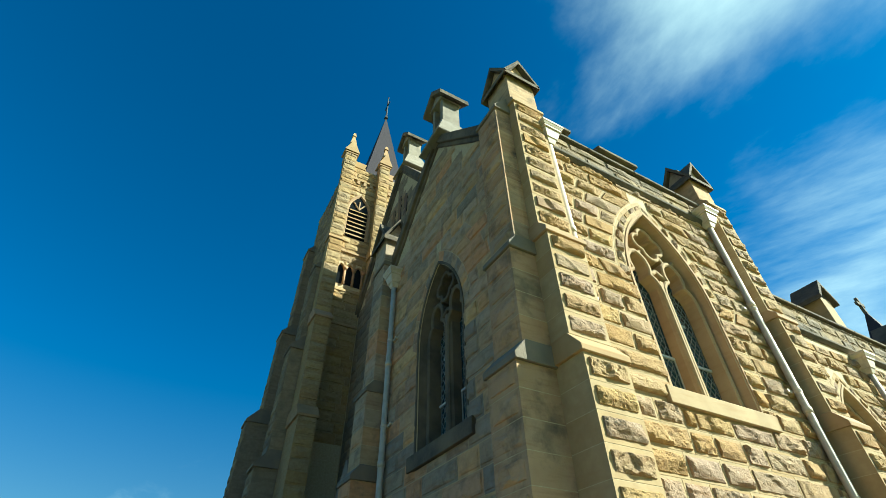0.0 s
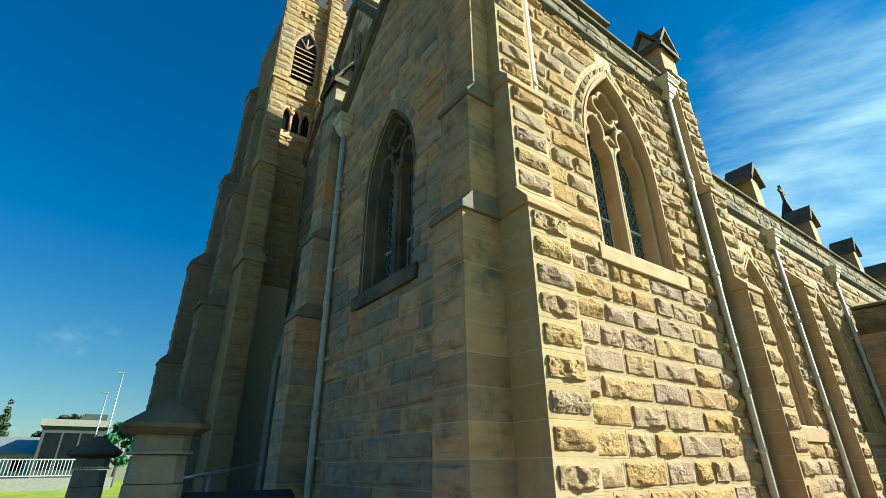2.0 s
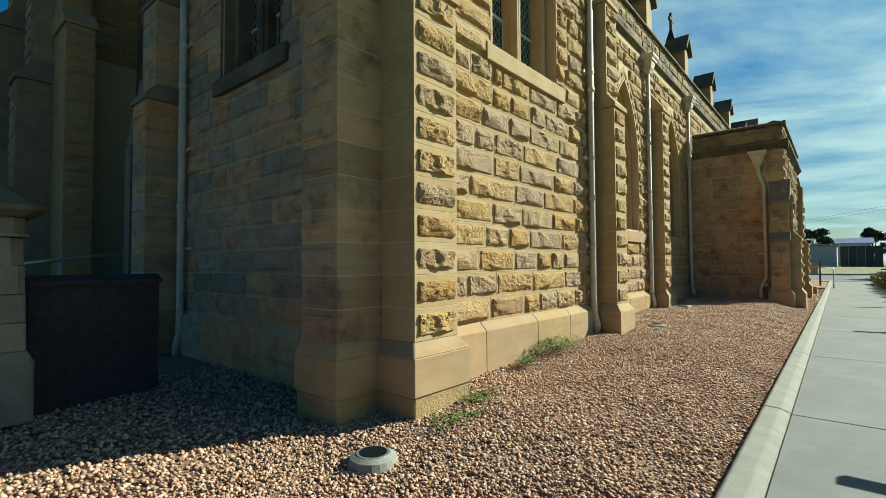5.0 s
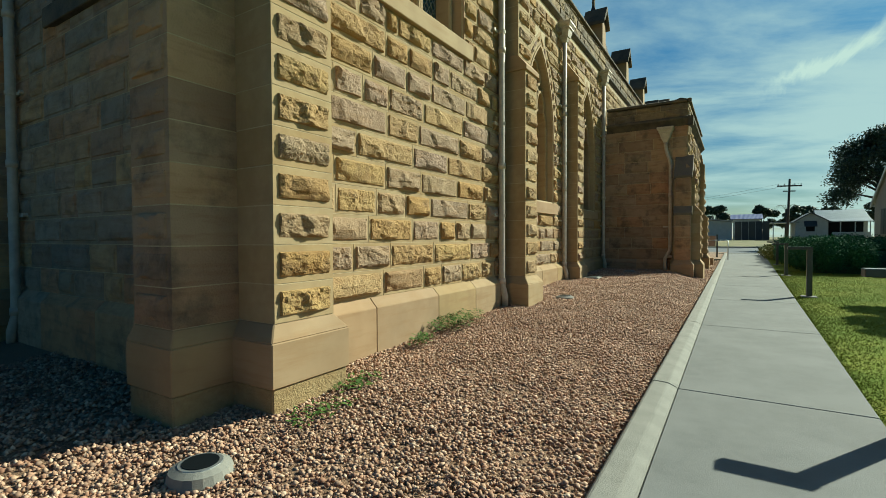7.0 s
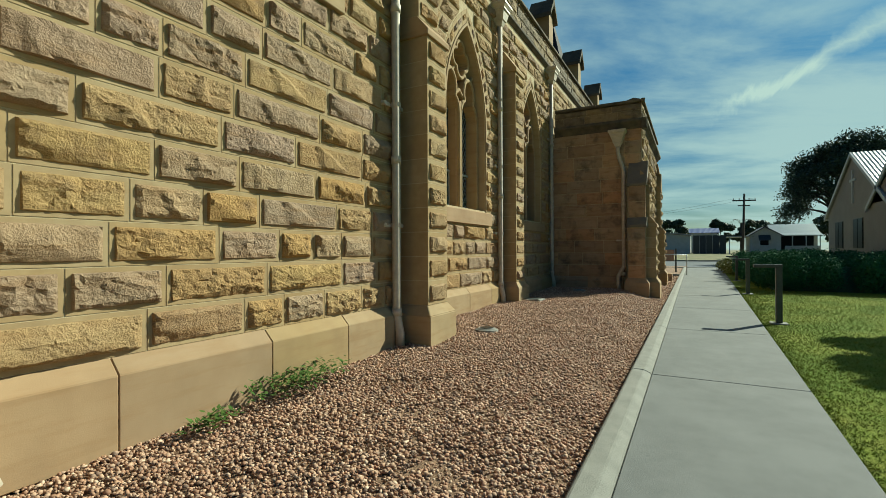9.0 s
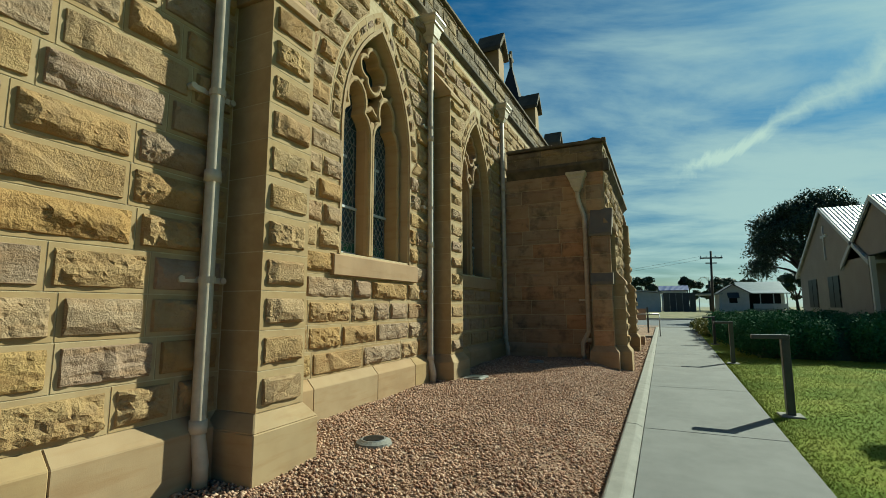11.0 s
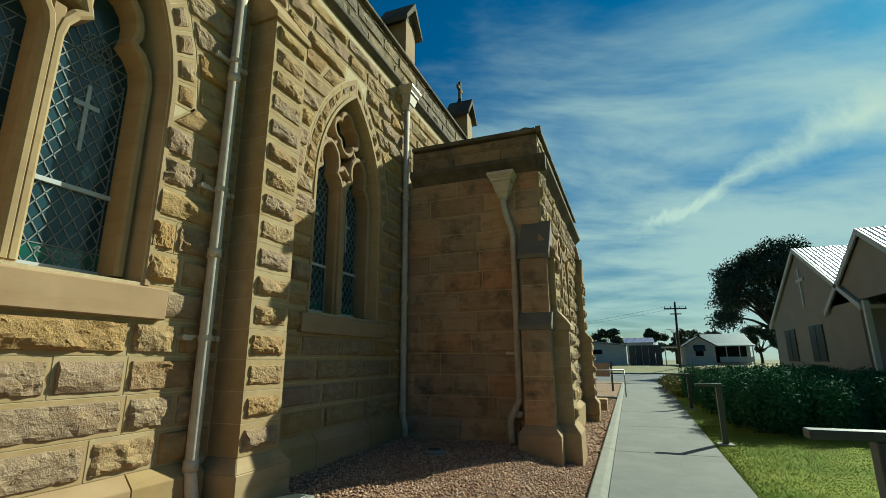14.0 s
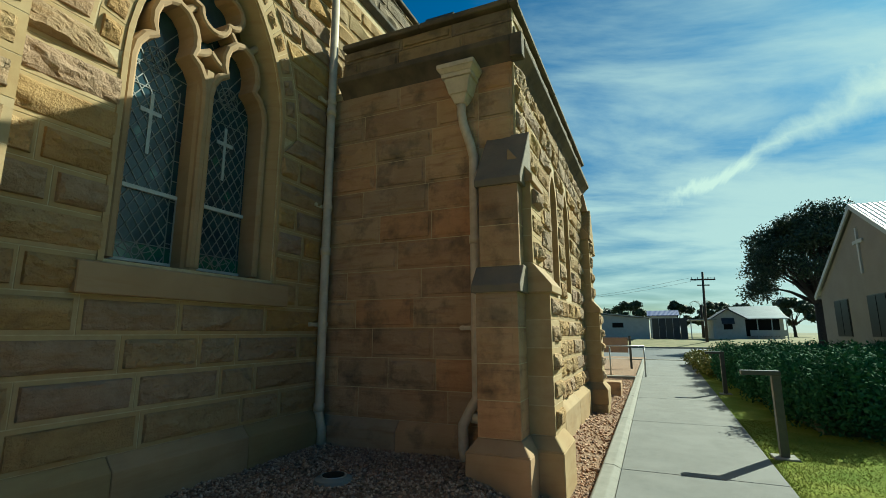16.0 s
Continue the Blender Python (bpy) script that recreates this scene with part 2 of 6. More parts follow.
M_CONC = mat("pale_concrete", (0.148, 0.151, 0.149), 0.9, vary=((0.13, 0.133, 0.131), (0.163, 0.166, 0.164)), scale=7, bump=0.3, bump_scale=160,
             stain=(0.134, 0.134, 0.131), stain_amount=0.3, stain_scale=1.2)
M_KERB = mat("kerb_concrete", (0.237, 0.23, 0.205), 0.9, vary=((0.192, 0.186, 0.166),), scale=6, bump=0.4, bump_scale=140,
             stain=(0.192, 0.179, 0.16), stain_amount=0.4)
M_GRAVEL = mat("river_gravel", (0.45, 0.265, 0.175), 0.8, vary=((0.27, 0.14, 0.09), (0.56, 0.375, 0.265), (0.17, 0.112, 0.088), (0.50, 0.305, 0.20), (0.64, 0.48, 0.36)),
               per="island", scale=60, spec=0.35)
# base darker than the pebbles, so gaps between them look shaded
M_BED = mat("gravel_bed", (0.15, 0.088, 0.055), 0.95, vary=((0.30, 0.18, 0.108),), scale=70, bump=1.0, bump_scale=55)
# lightened so unseen ground to the west bounces warm light onto the walls
M_SOIL = mat("dry_grass_ground", (0.15, 0.13, 0.075), 0.95, vary=((0.115, 0.125, 0.05),), scale=0.4, bump=0.3, bump_scale=8)
M_LAWN = mat("lawn_turf", (0.17, 0.225, 0.03), 0.95, vary=((0.235, 0.25, 0.048), (0.12, 0.175, 0.022)), scale=3, bump=0.8, bump_scale=80, spec=0.08)
M_BLADE = mat("grass_blade", (0.185, 0.24, 0.034), 0.8, vary=((0.23, 0.265, 0.046), (0.15, 0.205, 0.027), (0.26, 0.255, 0.065)), per="island", scale=4, spec=0.08)
# bluish lift puts the sky's reflection into the asphalt colour
M_ASPH = mat("asphalt", (0.06, 0.068, 0.082), 0.75, vary=((0.045, 0.052, 0.065), (0.075, 0.082, 0.092)), scale=30, bump=0.5, bump_scale=200)
M_POST = mat("dark_grey_powder_coat", (0.035, 0.0406, 0.0385), 0.45, vary=((0.049, 0.0546, 0.0525),), scale=15)
M_STEEL = mat("galvanised_steel", (0.4, 0.416, 0.424), 0.4, metal=0.7, vary=((0.32, 0.336, 0.344),), scale=25)
M_IRON = mat("black_iron", (0.02, 0.02, 0.022), 0.6)
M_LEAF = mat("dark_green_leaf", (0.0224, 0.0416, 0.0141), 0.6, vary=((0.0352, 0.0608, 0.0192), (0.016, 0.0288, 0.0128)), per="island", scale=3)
M_JUNIPER = mat("juniper_foliage", (0.0264, 0.111, 0.0615), 0.9, vary=((0.0495, 0.152, 0.0716), (0.0198, 0.0668, 0.0359)), per="island", scale=3, spec=0.1)
M_YELLOW = mat("yellow_green_leaf", (0.166, 0.173, 0.0192), 0.65, vary=((0.102, 0.128, 0.0192), (0.205, 0.192, 0.032)), per="island", scale=3)
M_BARK = mat("bark", (0.0576, 0.0448, 0.0352), 0.95, vary=((0.032, 0.0269, 0.0224),), scale=9, bump=0.8, bump_scale=25)
M_RENDER = mat("cream_render", (0.262, 0.252, 0.241), 0.9, vary=((0.237, 0.226, 0.217),), scale=1.5, bump=0.35, bump_scale=90)
M_WHITEWALL = mat("white_weatherboard", (0.465, 0.465, 0.45), 0.75, vary=((0.405, 0.405, 0.39),), scale=2)
M_TIN = mat("corrugated_steel", (0.31, 0.325, 0.325), 0.35, metal=0.55, vary=((0.259, 0.274, 0.274),), scale=2)
M_DARKROOF = mat("dark_roof", (0.0448, 0.0512, 0.0576), 0.6, vary=((0.032, 0.0352, 0.0384),), scale=2)
M_BLUE = mat("blue_sheet", (0.0192, 0.0448, 0.192), 0.5)
M_REDROOF = mat("red_tile", (0.192, 0.0384, 0.0288), 0.7, vary=((0.154, 0.032, 0.0256),), scale=3)
M_CROSS = mat("pale_opal_glass", (0.36, 0.40, 0.42), 0.4, vary=((0.28, 0.32, 0.34),), scale=18)
M_DARKGLASS = mat("dark_window_glass", (0.0075, 0.01, 0.012), 0.3, spec=0.06)
M_WOOD = mat("weathered_pole_timber", (0.0832, 0.064, 0.0512), 0.9, vary=((0.0576, 0.0448, 0.0384),), scale=12, bump=0.4, bump_scale=30)
M_PAPER = mat("sign_panel", (0.269, 0.186, 0.141), 0.5, vary=((0.23, 0.16, 0.122),), scale=4)
M_PAVER = mat("grey_pillar_stone", (0.264, 0.232, 0.184), 0.9, vary=((0.208, 0.188, 0.152), (0.312, 0.272, 0.208)), per="object", scale=5, bump=0.5, bump_scale=50,
              stain=(0.104, 0.096, 0.08), stain_amount=0.5, stain_scale=2.5)
# darker copy of the sandstone: shade of unlit sides put into its colour
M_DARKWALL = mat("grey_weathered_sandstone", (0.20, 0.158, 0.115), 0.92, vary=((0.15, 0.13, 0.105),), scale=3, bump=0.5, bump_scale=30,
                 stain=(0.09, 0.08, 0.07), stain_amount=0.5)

# ---- building helpers ----
def mesh_of(verts, faces, material, smooth=False):
    me = bpy.data.meshes.new("mesh")
    me.from_pydata([tuple(v) for v in verts], [], [tuple(f) for f in faces])
    me.materials.append(material)
    if smooth:
        me.polygons.foreach_set("use_smooth", [True] * len(me.polygons))
    me.update()
    return me


def from_bm(bm, material, smooth=False):
    bmesh.ops.recalc_face_normals(bm, faces=bm.faces)
    me = bpy.data.meshes.new("mesh")
    bm.to_mesh(me)
    bm.free()
    me.materials.append(material)
    if smooth:
        me.polygons.foreach_set("use_smooth", [True] * len(me.polygons))
    return me


def part(name, me, parent=None, m=None, label=""):
    """One mesh object under a thing; m is its pose in the thing's frame."""
    ob = new(name, me)
    if parent is not None:
        ob.parent = parent
    if m is not None:
        ob.matrix_local = m
    if label:
        ob["label"] = label
    return ob


def thing(name, m, label, category, group="", kind=""):
    ob = new(name)
    ob.empty_display_size = 0.1
    ob.matrix_world = m
    return tagged(ob, label, category, group, kind)


def setting(name, me, m, label, category):
    ob = new(name, me)
    ob.matrix_world = m
    return tagged(ob, label, category, "", "structure")


class Geo:
    """Collects solids into one mesh."""

    def __init__(self):
        self.v, self.f = [], []

    def add(self, verts, faces):
        n = len(self.v)
        self.v += [tuple(p) for p in verts]
        self.f += [tuple(i + n for i in f) for f in faces]
        return self

    def box(self, x0, x1, y0, y1, z0, z1):
        v = [(x, y, z) for z in (z0, z1) for y in (y0, y1) for x in (x0, x1)]
        return self.add(v, [(0, 2, 3, 1), (4, 5, 7, 6), (0, 1, 5, 4), (2, 6, 7, 3), (0, 4, 6, 2), (1, 3, 7, 5)])

    def prism(self, profile, x0, x1):
        """A profile of (y, z) points drawn out along x."""
        n = len(profile)
        v = [(x0, *p) for p in profile] + [(x1, *p) for p in profile]
        f = [tuple(range(n)), tuple(range(2 * n - 1, n - 1, -1))]
        f += [(i, i + n, (i + 1) % n + n, (i + 1) % n) for i in range(n)]
        return self.add(v, f)

    def prism_y(self, profile, y0, y1):
        """A profile of (x, z) points drawn out along y."""
        n = len(profile)
        v = [(p[0], y0, p[1]) for p in profile] + [(p[0], y1, p[1]) for p in profile]
        f = [tuple(range(n)), tuple(range(2 * n - 1, n - 1, -1))]
        f += [(i, i + n, (i + 1) % n + n, (i + 1) % n) for i in range(n)]
        return self.add(v, f)

    def frustum(self, a, b, z0, z1):
        """From the rectangle a = (x0, x1, y0, y1) at z0 to b at z1."""
        v = [(a[0], a[2], z0), (a[1], a[2], z0), (a[1], a[3], z0), (a[0], a[3], z0),
             (b[0], b[2], z1), (b[1], b[2], z1), (b[1], b[3], z1), (b[0], b[3], z1)]
        return self.add(v, [(3, 2, 1, 0), (4, 5, 6, 7), (0, 1, 5, 4), (1, 2, 6, 5), (2, 3, 7, 6), (3, 0, 4, 7)])

    def tube(self, path, radii, n=10):
        """A round tube along points, open or closed at its ends by caps."""
        pts = [Vector(p) for p in path]
        if not isinstance(radii, (list, tuple)):
            radii = [radii] * len(pts)
        rings = []
        for i, p in enumerate(pts):
            d = (pts[min(i + 1, len(pts) - 1)] - pts[max(i - 1, 0)]).normalized()
            a = d.orthogonal() if i == 0 else a - d * a.dot(d)
            a.normalize()
            c = d.cross(a)
            rings.append([p + (a * math.cos(2 * math.pi * k / n) + c * math.sin(2 * math.pi * k / n)) * radii[i] for k in range(n)])
        v = [q for r in rings for q in r]
        f = []
        for i in range(len(rings) - 1):
            for k in range(n):
                f.append((i * n + k, i * n + (k + 1) % n, (i + 1) * n + (k + 1) % n, (i + 1) * n + k))
        f.append(tuple(range(n - 1, -1, -1)))
        f.append(tuple((len(rings) - 1) * n + k for k in range(n)))
        return self.add(v, f)

    def moved(self, m):
        self.v = [tuple(m @ Vector(p)) for p in self.v]
        return self

    def mesh(self, material, smooth=False, bevel=0.0):
        me = mesh_of(self.v, self.f, material, smooth)
        bm = bmesh.new()
        bm.from_mesh(me)
        bmesh.ops.recalc_face_normals(bm, faces=bm.faces)
        if bevel:
            bmesh.ops.bevel(bm, geom=list(bm.edges), offset=bevel, segments=1, affect="EDGES", clamp_overlap=True)
        bm.to_mesh(me)
        bm.free()
        if smooth:
            me.polygons.foreach_set("use_smooth", [True] * len(me.polygons))
        return me


def rock_block(c, rough, depth, seed, margin=0.03, cell=0.031):
    """A squared stone with a smooth drafted margin and a broken, bulging face. c: its corners bl, br, tr, tl as (u, z)."""
    r = random.Random(seed)
    (bl, br, tr, tl) = c
    w = max(0.05, (br[0] - bl[0] + tr[0] - tl[0]) / 2)
    h = max(0.05, tl[1] - bl[1])
    mu, mv = min(0.3, margin / w), min(0.3, margin / h)
    eu, ev = min(0.1, 0.006 / w), min(0.1, 0.006 / h)
    nu, nv = max(2, int(w / cell)), max(2, int(h / cell))
    us = [0, mu] + [mu + eu + (1 - 2 * mu - 2 * eu) * k / nu for k in range(nu + 1)] + [1 - mu, 1]
    vs = [0, mv] + [mv + ev + (1 - 2 * mv - 2 * ev) * k / nv for k in range(nv + 1)] + [1 - mv, 1]
    ox, oz = r.uniform(0, 90), r.uniform(0, 90)
    calm = r.choice((0.5, 0.8, 1.0, 1.0, 1.4))
    crown = r.uniform(0.042, 0.07)
    lean, tip = r.uniform(-0.3, 0.45), r.uniform(-0.35, 0.25)
    steep = [r.choice((0.55, 1.0, 1.6, 2.4)) for _ in range(4)]
    x_mid, z_mid = (bl[0] + br[0] + tr[0] + tl[0]) / 4, (bl[1] + br[1] + tr[1] + tl[1]) / 4
    # spalls: slanting breaks that fall away towards the edges
    spalls = []
    for _ in range(r.randint(3, 4 + int(w * 5))):
        an = r.uniform(0, 2 * math.pi)
        reach = r.uniform(0.1, 0.46)
        spalls.append((x_mid + w * reach * math.cos(an) + r.uniform(-0.25, 0.25) * w, z_mid + h * reach * math.sin(an), -math.cos(an), -math.sin(an),
                       r.uniform(0.6, 0.95) * crown, r.uniform(0.15, 0.6)))
    verts, faces = [], []
    NU, NV = len(us), len(vs)
    du, dv = (us[3] - us[2]), (vs[3] - vs[2])
    for j, v0 in enumerate(vs):
        for i, u0 in enumerate(us):
            u, v = u0, v0
            rock = 1 < i < NU - 2 and 1 < j < NV - 2
            if rock:
                if 2 < i < NU - 3:
                    u += r.uniform(-0.32, 0.32) * du
                if 2 < j < NV - 3:
                    v += r.uniform(-0.32, 0.32) * dv
            x = (bl[0] * (1 - u) + br[0] * u) * (1 - v) + (tl[0] * (1 - u) + tr[0] * u) * v
            z = (bl[1] * (1 - u) + br[1] * u) * (1 - v) + (tl[1] * (1 - u) + tr[1] * u) * v
            y = -0.004
            if rock:
                p = Vector((x * 4.2 + ox, z * 6.5 + oz, seed * 0.37))
                q, fine = noise.noise(p), noise.noise(p * 4.3)
                rag = 0.011 * noise.noise(p * 2.6 + Vector((5, 2, 8))) + 0.004
                hgt = crown * (1 + lean * (u - 0.5) + tip * (v - 0.5))
                for sx, sz, nx, nz, h0, slope in spalls:
                    hgt = min(hgt, max(0.45 * crown, h0 + slope * ((x - sx) * nx + (z - sz) * nz) + 0.006 * q))
                for side, d in enumerate(((v - mv) * h, (1 - mv - v) * h, (u - mu) * w, (1 - mu - u) * w)):
                    hgt = min(hgt, 0.008 + max(0.0, d + rag) * steep[side])
                y = -0.004 - max(0.004, (hgt + calm * (0.010 * q + 0.009 * fine - 0.018 * max(0.0, 0.55 - abs(noise.noise(p * 1.7 + Vector((7, 3, 1)))) * 4))) * rough)
            verts.append((x, y, z))
    for j in range(NV - 1):
        for i in range(NU - 1):
            a = j * NU + i
            if (i + j + seed) % 2:
                faces += [(a, a + 1, a + NU + 1), (a, a + NU + 1, a + NU)]
            else:
                faces += [(a, a + 1, a + NU), (a + 1, a + NU + 1, a + NU)]
    base = len(verts)
    for k in (0, NU - 1, NV * NU - 1, (NV - 1) * NU):
        verts.append((verts[k][0], depth, verts[k][2]))
    strips = [[i for i in range(NU)], [j * NU + NU - 1 for j in range(NV)], [(NV - 1) * NU + i for i in range(NU - 1, -1, -1)], [j * NU for j in range(NV - 1, -1, -1)]]
    for s, run in enumerate(strips):
        faces.append(tuple(reversed(run)) + (base + s, base + (s + 1) % 4))
    return verts, faces


def stone_of(v, f, material):
    """One squared stone; golden stones have smooth pale drafted margins round the broken face."""
    me = mesh_of(v, f, material)
    if material is M_STONE:
        me.materials.append(M_DRAFT)
        flat = [all(v[i][1] > -0.0045 for i in q) for q in f]
        me.polygons.foreach_set("material_index", [int(k) for k in flat])
    return me


STONE_KINDS = {}


def stone_mesh(w, h, rough, depth, material, k):
    key = (round(w, 2), round(h, 3), rough, depth, material.name, k)
    if key not in STONE_KINDS:
        v, f = rock_block([(0, 0), (w, 0), (w, h), (0, h)], rough, depth, hash_of(key))
        STONE_KINDS[key] = stone_of(v, f, material)
    return STONE_KINDS[key]


def hash_of(key):
    n = 17
    for ch in repr(key):
        n = (n * 31 + ord(ch)) % 99991
    return n


WIDTHS = (0.42, 0.52, 0.6, 0.68, 0.78, 0.88, 0.98)
GAP = 0.009


def courses(parent, u0, u1, z0, z1, pitch, material, rough=1.0, holes=(), top=None, stuff=None, start=0, long=1.0, limits=None):
    """Lays stones on a wall face in its own frame (x along it, y inwards). holes: functions z -> (ua, ub) or None.
    top: function u -> height of a raking top. stuff: a Geo that takes the stones instead of separate objects."""
    z, row = z0, start
    while z < z1 - 0.08:
        zt = min(z + pitch, z1)
        runs = [((u0, u0), (u1, u1))] if limits is None else [limits(z, zt)]
        for hole in holes:
            hb, ht = hole(z + GAP), hole(zt - GAP)
            if hb is None and ht is None:
                continue
            hb, ht = hb or ht, ht or hb
            cut = []
            for (a, b) in runs:
                if hb[1] <= a[0] or hb[0] >= b[0]:
                    cut.append((a, b))
                    continue
                cut.append((a, (hb[0], ht[0])))
                cut.append(((hb[1], ht[1]), b))
            runs = cut
        for (a, b) in runs:
            length = (b[0] - a[0] + b[1] - a[1]) / 2
            if length < 0.06:
                continue
            cuts, at = [], 0.0
            r = random.Random(row * 131 + int((a[0] + 50) * 97))
            first = True
            while length - at > 1e-4:
                w = r.choice(WIDTHS) * long
                if first:
                    w *= (0.45, 1.0, 0.75)[row % 3]
                    first = False
                if length - at - w < 0.34 * long:
                    w = length - at
                    if w > 1.05 * long:
                        w *= 0.5
                cuts.append((at, min(at + w, length)))
                at += w
            for n, (p, q) in enumerate(cuts):
                fp, fq = p / length, q / length
                c = [(a[0] + (b[0] - a[0]) * fp + GAP / 2, z + GAP / 2), (a[0] + (b[0] - a[0]) * fq - GAP / 2, z + GAP / 2),
                     (a[1] + (b[1] - a[1]) * fq - GAP / 2, zt - GAP / 2), (a[1] + (b[1] - a[1]) * fp + GAP / 2, zt - GAP / 2)]
                if top is not None:
                    lim = [top(x) for x, _ in c]
                    if max(lim[2], lim[3]) < z + 0.05 or min(lim[2], lim[3]) < z + 0.03:
                        continue
                    c[2], c[3] = (c[2][0], min(c[2][1], lim[2])), (c[3][0], min(c[3][1], lim[3]))
                w = c[1][0] - c[0][0]
                square = abs(c[0][0] - c[3][0]) < 0.004 and abs(c[1][0] - c[2][0]) < 0.004 and abs(c[3][1] - c[2][1]) < 0.004
                if stuff is not None:
                    v, f = rock_block(c, rough, 0.02, row * 57 + n, cell=0.12)
                    stuff.add(v, f)
                elif square and w > 0.12:
                    ww = min(WIDTHS, key=lambda k: abs(k * long - w)) * long
                    me = stone_mesh(ww, c[3][1] - c[0][1], rough, 0.02, material, r.randrange(6))
                    ob = part("stone", me, parent)
                    ob.location = (c[0][0], 0, c[0][1])
                    ob.scale = (w / ww, 1, 1)
                else:
                    v, f = rock_block(c, rough, 0.02, row * 57 + n)
                    part("stone", stone_of(v, f, material), parent)
        z += pitch
        row += 1


class Arch:
    """A pointed opening: centre u, half-width, sill, springing and rise."""

    def __init__(self, u, half, sill, spring, rise):
        self.u, self.half, self.sill, self.spring, self.rise = u, half, sill, spring, rise
        self.c = (rise * rise - half * half) / (2 * half)
        self.r = half + self.c

    def half_at(self, z, grow=0.0):
        if z <= self.spring:
            return self.half + grow
        s = (self.r + grow) ** 2 - (z - self.spring) ** 2
        return max(0.0, math.sqrt(s) - self.c) if s > self.c * self.c else 0.0

    def apex(self, grow=0.0):
        return self.spring + math.sqrt((self.r + grow) ** 2 - self.c ** 2)

    def hole(self, grow_jamb=0.0, grow_head=0.0, sill_drop=0.0):
        def f(z):
            if z < self.sill - sill_drop:
                return None
            g = grow_jamb if z < self.spring - 0.02 else grow_head
            if z >= self.apex(g):
                return None
            h = self.half_at(z, g)
            return (self.u - h, self.u + h)
        return f

    def outline(self, inset=0.0, sill=None, n=9):
        """Points from the left foot over the apex to the right foot."""
        s = self.sill if sill is None else sill
        r, h = self.r - inset, self.half - inset
        top = math.acos(self.c / r)
        left = [(self.u + self.c - r * math.cos(top * k / n), self.spring + r * math.sin(top * k / n)) for k in range(n + 1)]
        right = [(2 * self.u - x, z) for x, z in reversed(left[:-1])]
        return [(self.u - h, s), *left, *right, (self.u + h, s)]


def backing(u0, u1, z0, top, arches, thick, extra=()):
    """A wall with its pointed openings cut through; top: height or function of u."""
    tf = top if callable(top) else (lambda u: top)
    us = {u0, u1, *extra}
    for a in arches:
        for k in range(-12, 13):
            us.add(a.u + a.half * math.sin(math.pi / 2 * k / 12))
    us = sorted(u for u in us if u0 <= u <= u1)
    bm = bmesh.new()
    for p, q in zip(us, us[1:]):
        mid = (p + q) / 2
        open_at = next((a for a in arches if abs(mid - a.u) < a.half), None)
        bands = [((z0, z0), (tf(p), tf(q)))]
        if open_at:
            def head(u):
                d = abs(u - open_at.u)
                return open_at.spring + math.sqrt(max(0.0, open_at.r ** 2 - (d + open_at.c) ** 2))
            bands = [((z0, z0), (open_at.sill, open_at.sill)), ((head(p), head(q)), (tf(p), tf(q)))]
        for (a, b), (c, d) in bands:
            pts = [(p, 0, a), (q, 0, b), (q, 0, d), (p, 0, c)]
            bm.faces.new([bm.verts.new(x) for x in pts])
    bmesh.ops.remove_doubles(bm, verts=bm.verts, dist=1e-5)
    out = bmesh.ops.extrude_face_region(bm, geom=list(bm.faces))
    bmesh.ops.translate(bm, vec=(0, thick, 0), verts=[g for g in out["geom"] if isinstance(g, bmesh.types.BMVert)])
    return bm


def ribbon(geo, path, w, y0, y1, closed=False, chamfer=0.4):
    """A moulded stone bar along a path of (u, z) points."""
    n = len(path)
    prof = [(-0.5, y1), (-0.5, y0 + chamfer * w), (-0.22, y0), (0.22, y0), (0.5, y0 + chamfer * w), (0.5, y1)]
    verts, faces = [], []
    for i, p in enumerate(path):
        a = path[(i - 1) % n] if closed or i > 0 else p
        b = path[(i + 1) % n] if closed or i < n - 1 else p
        d = Vector((b[0] - a[0], b[1] - a[1])).normalized()
        nrm = Vector((-d.y, d.x))
        for s, y in prof:
            verts.append((p[0] + nrm.x * s * w, y, p[1] + nrm.y * s * w))
    k = len(prof)
    for i in range(n if closed else n - 1):
        j = (i + 1) % n
        for e in range(k):
            faces.append((i * k + e, i * k + (e + 1) % k, j * k + (e + 1) % k, j * k + e))
    if not closed:
        faces += [tuple(range(k)), tuple(range(n * k - 1, (n - 1) * k - 1, -1))]
    geo.add(verts, faces)


def arc(cx, cz, r, a0, a1, n=8):
    return [(cx + r * math.cos(radians(a0 + (a1 - a0) * k / n)), cz + r * math.sin(radians(a0 + (a1 - a0) * k / n))) for k in range(n + 1)]


def under_sill(A):
    """Height of the course that the sill of the opening A interrupts."""
    return 0.57 + 0.289 * math.floor((A.sill - 0.25 - 0.57) / 0.289) + 0.004


def sill_course(wall, A, material, rough):
    z0, z1 = under_sill(A), A.sill - 0.262
    if z1 - z0 > 0.08:
        courses(wall, A.u - A.half, A.u + A.half, z0, z1, z1 - z0, material, rough)


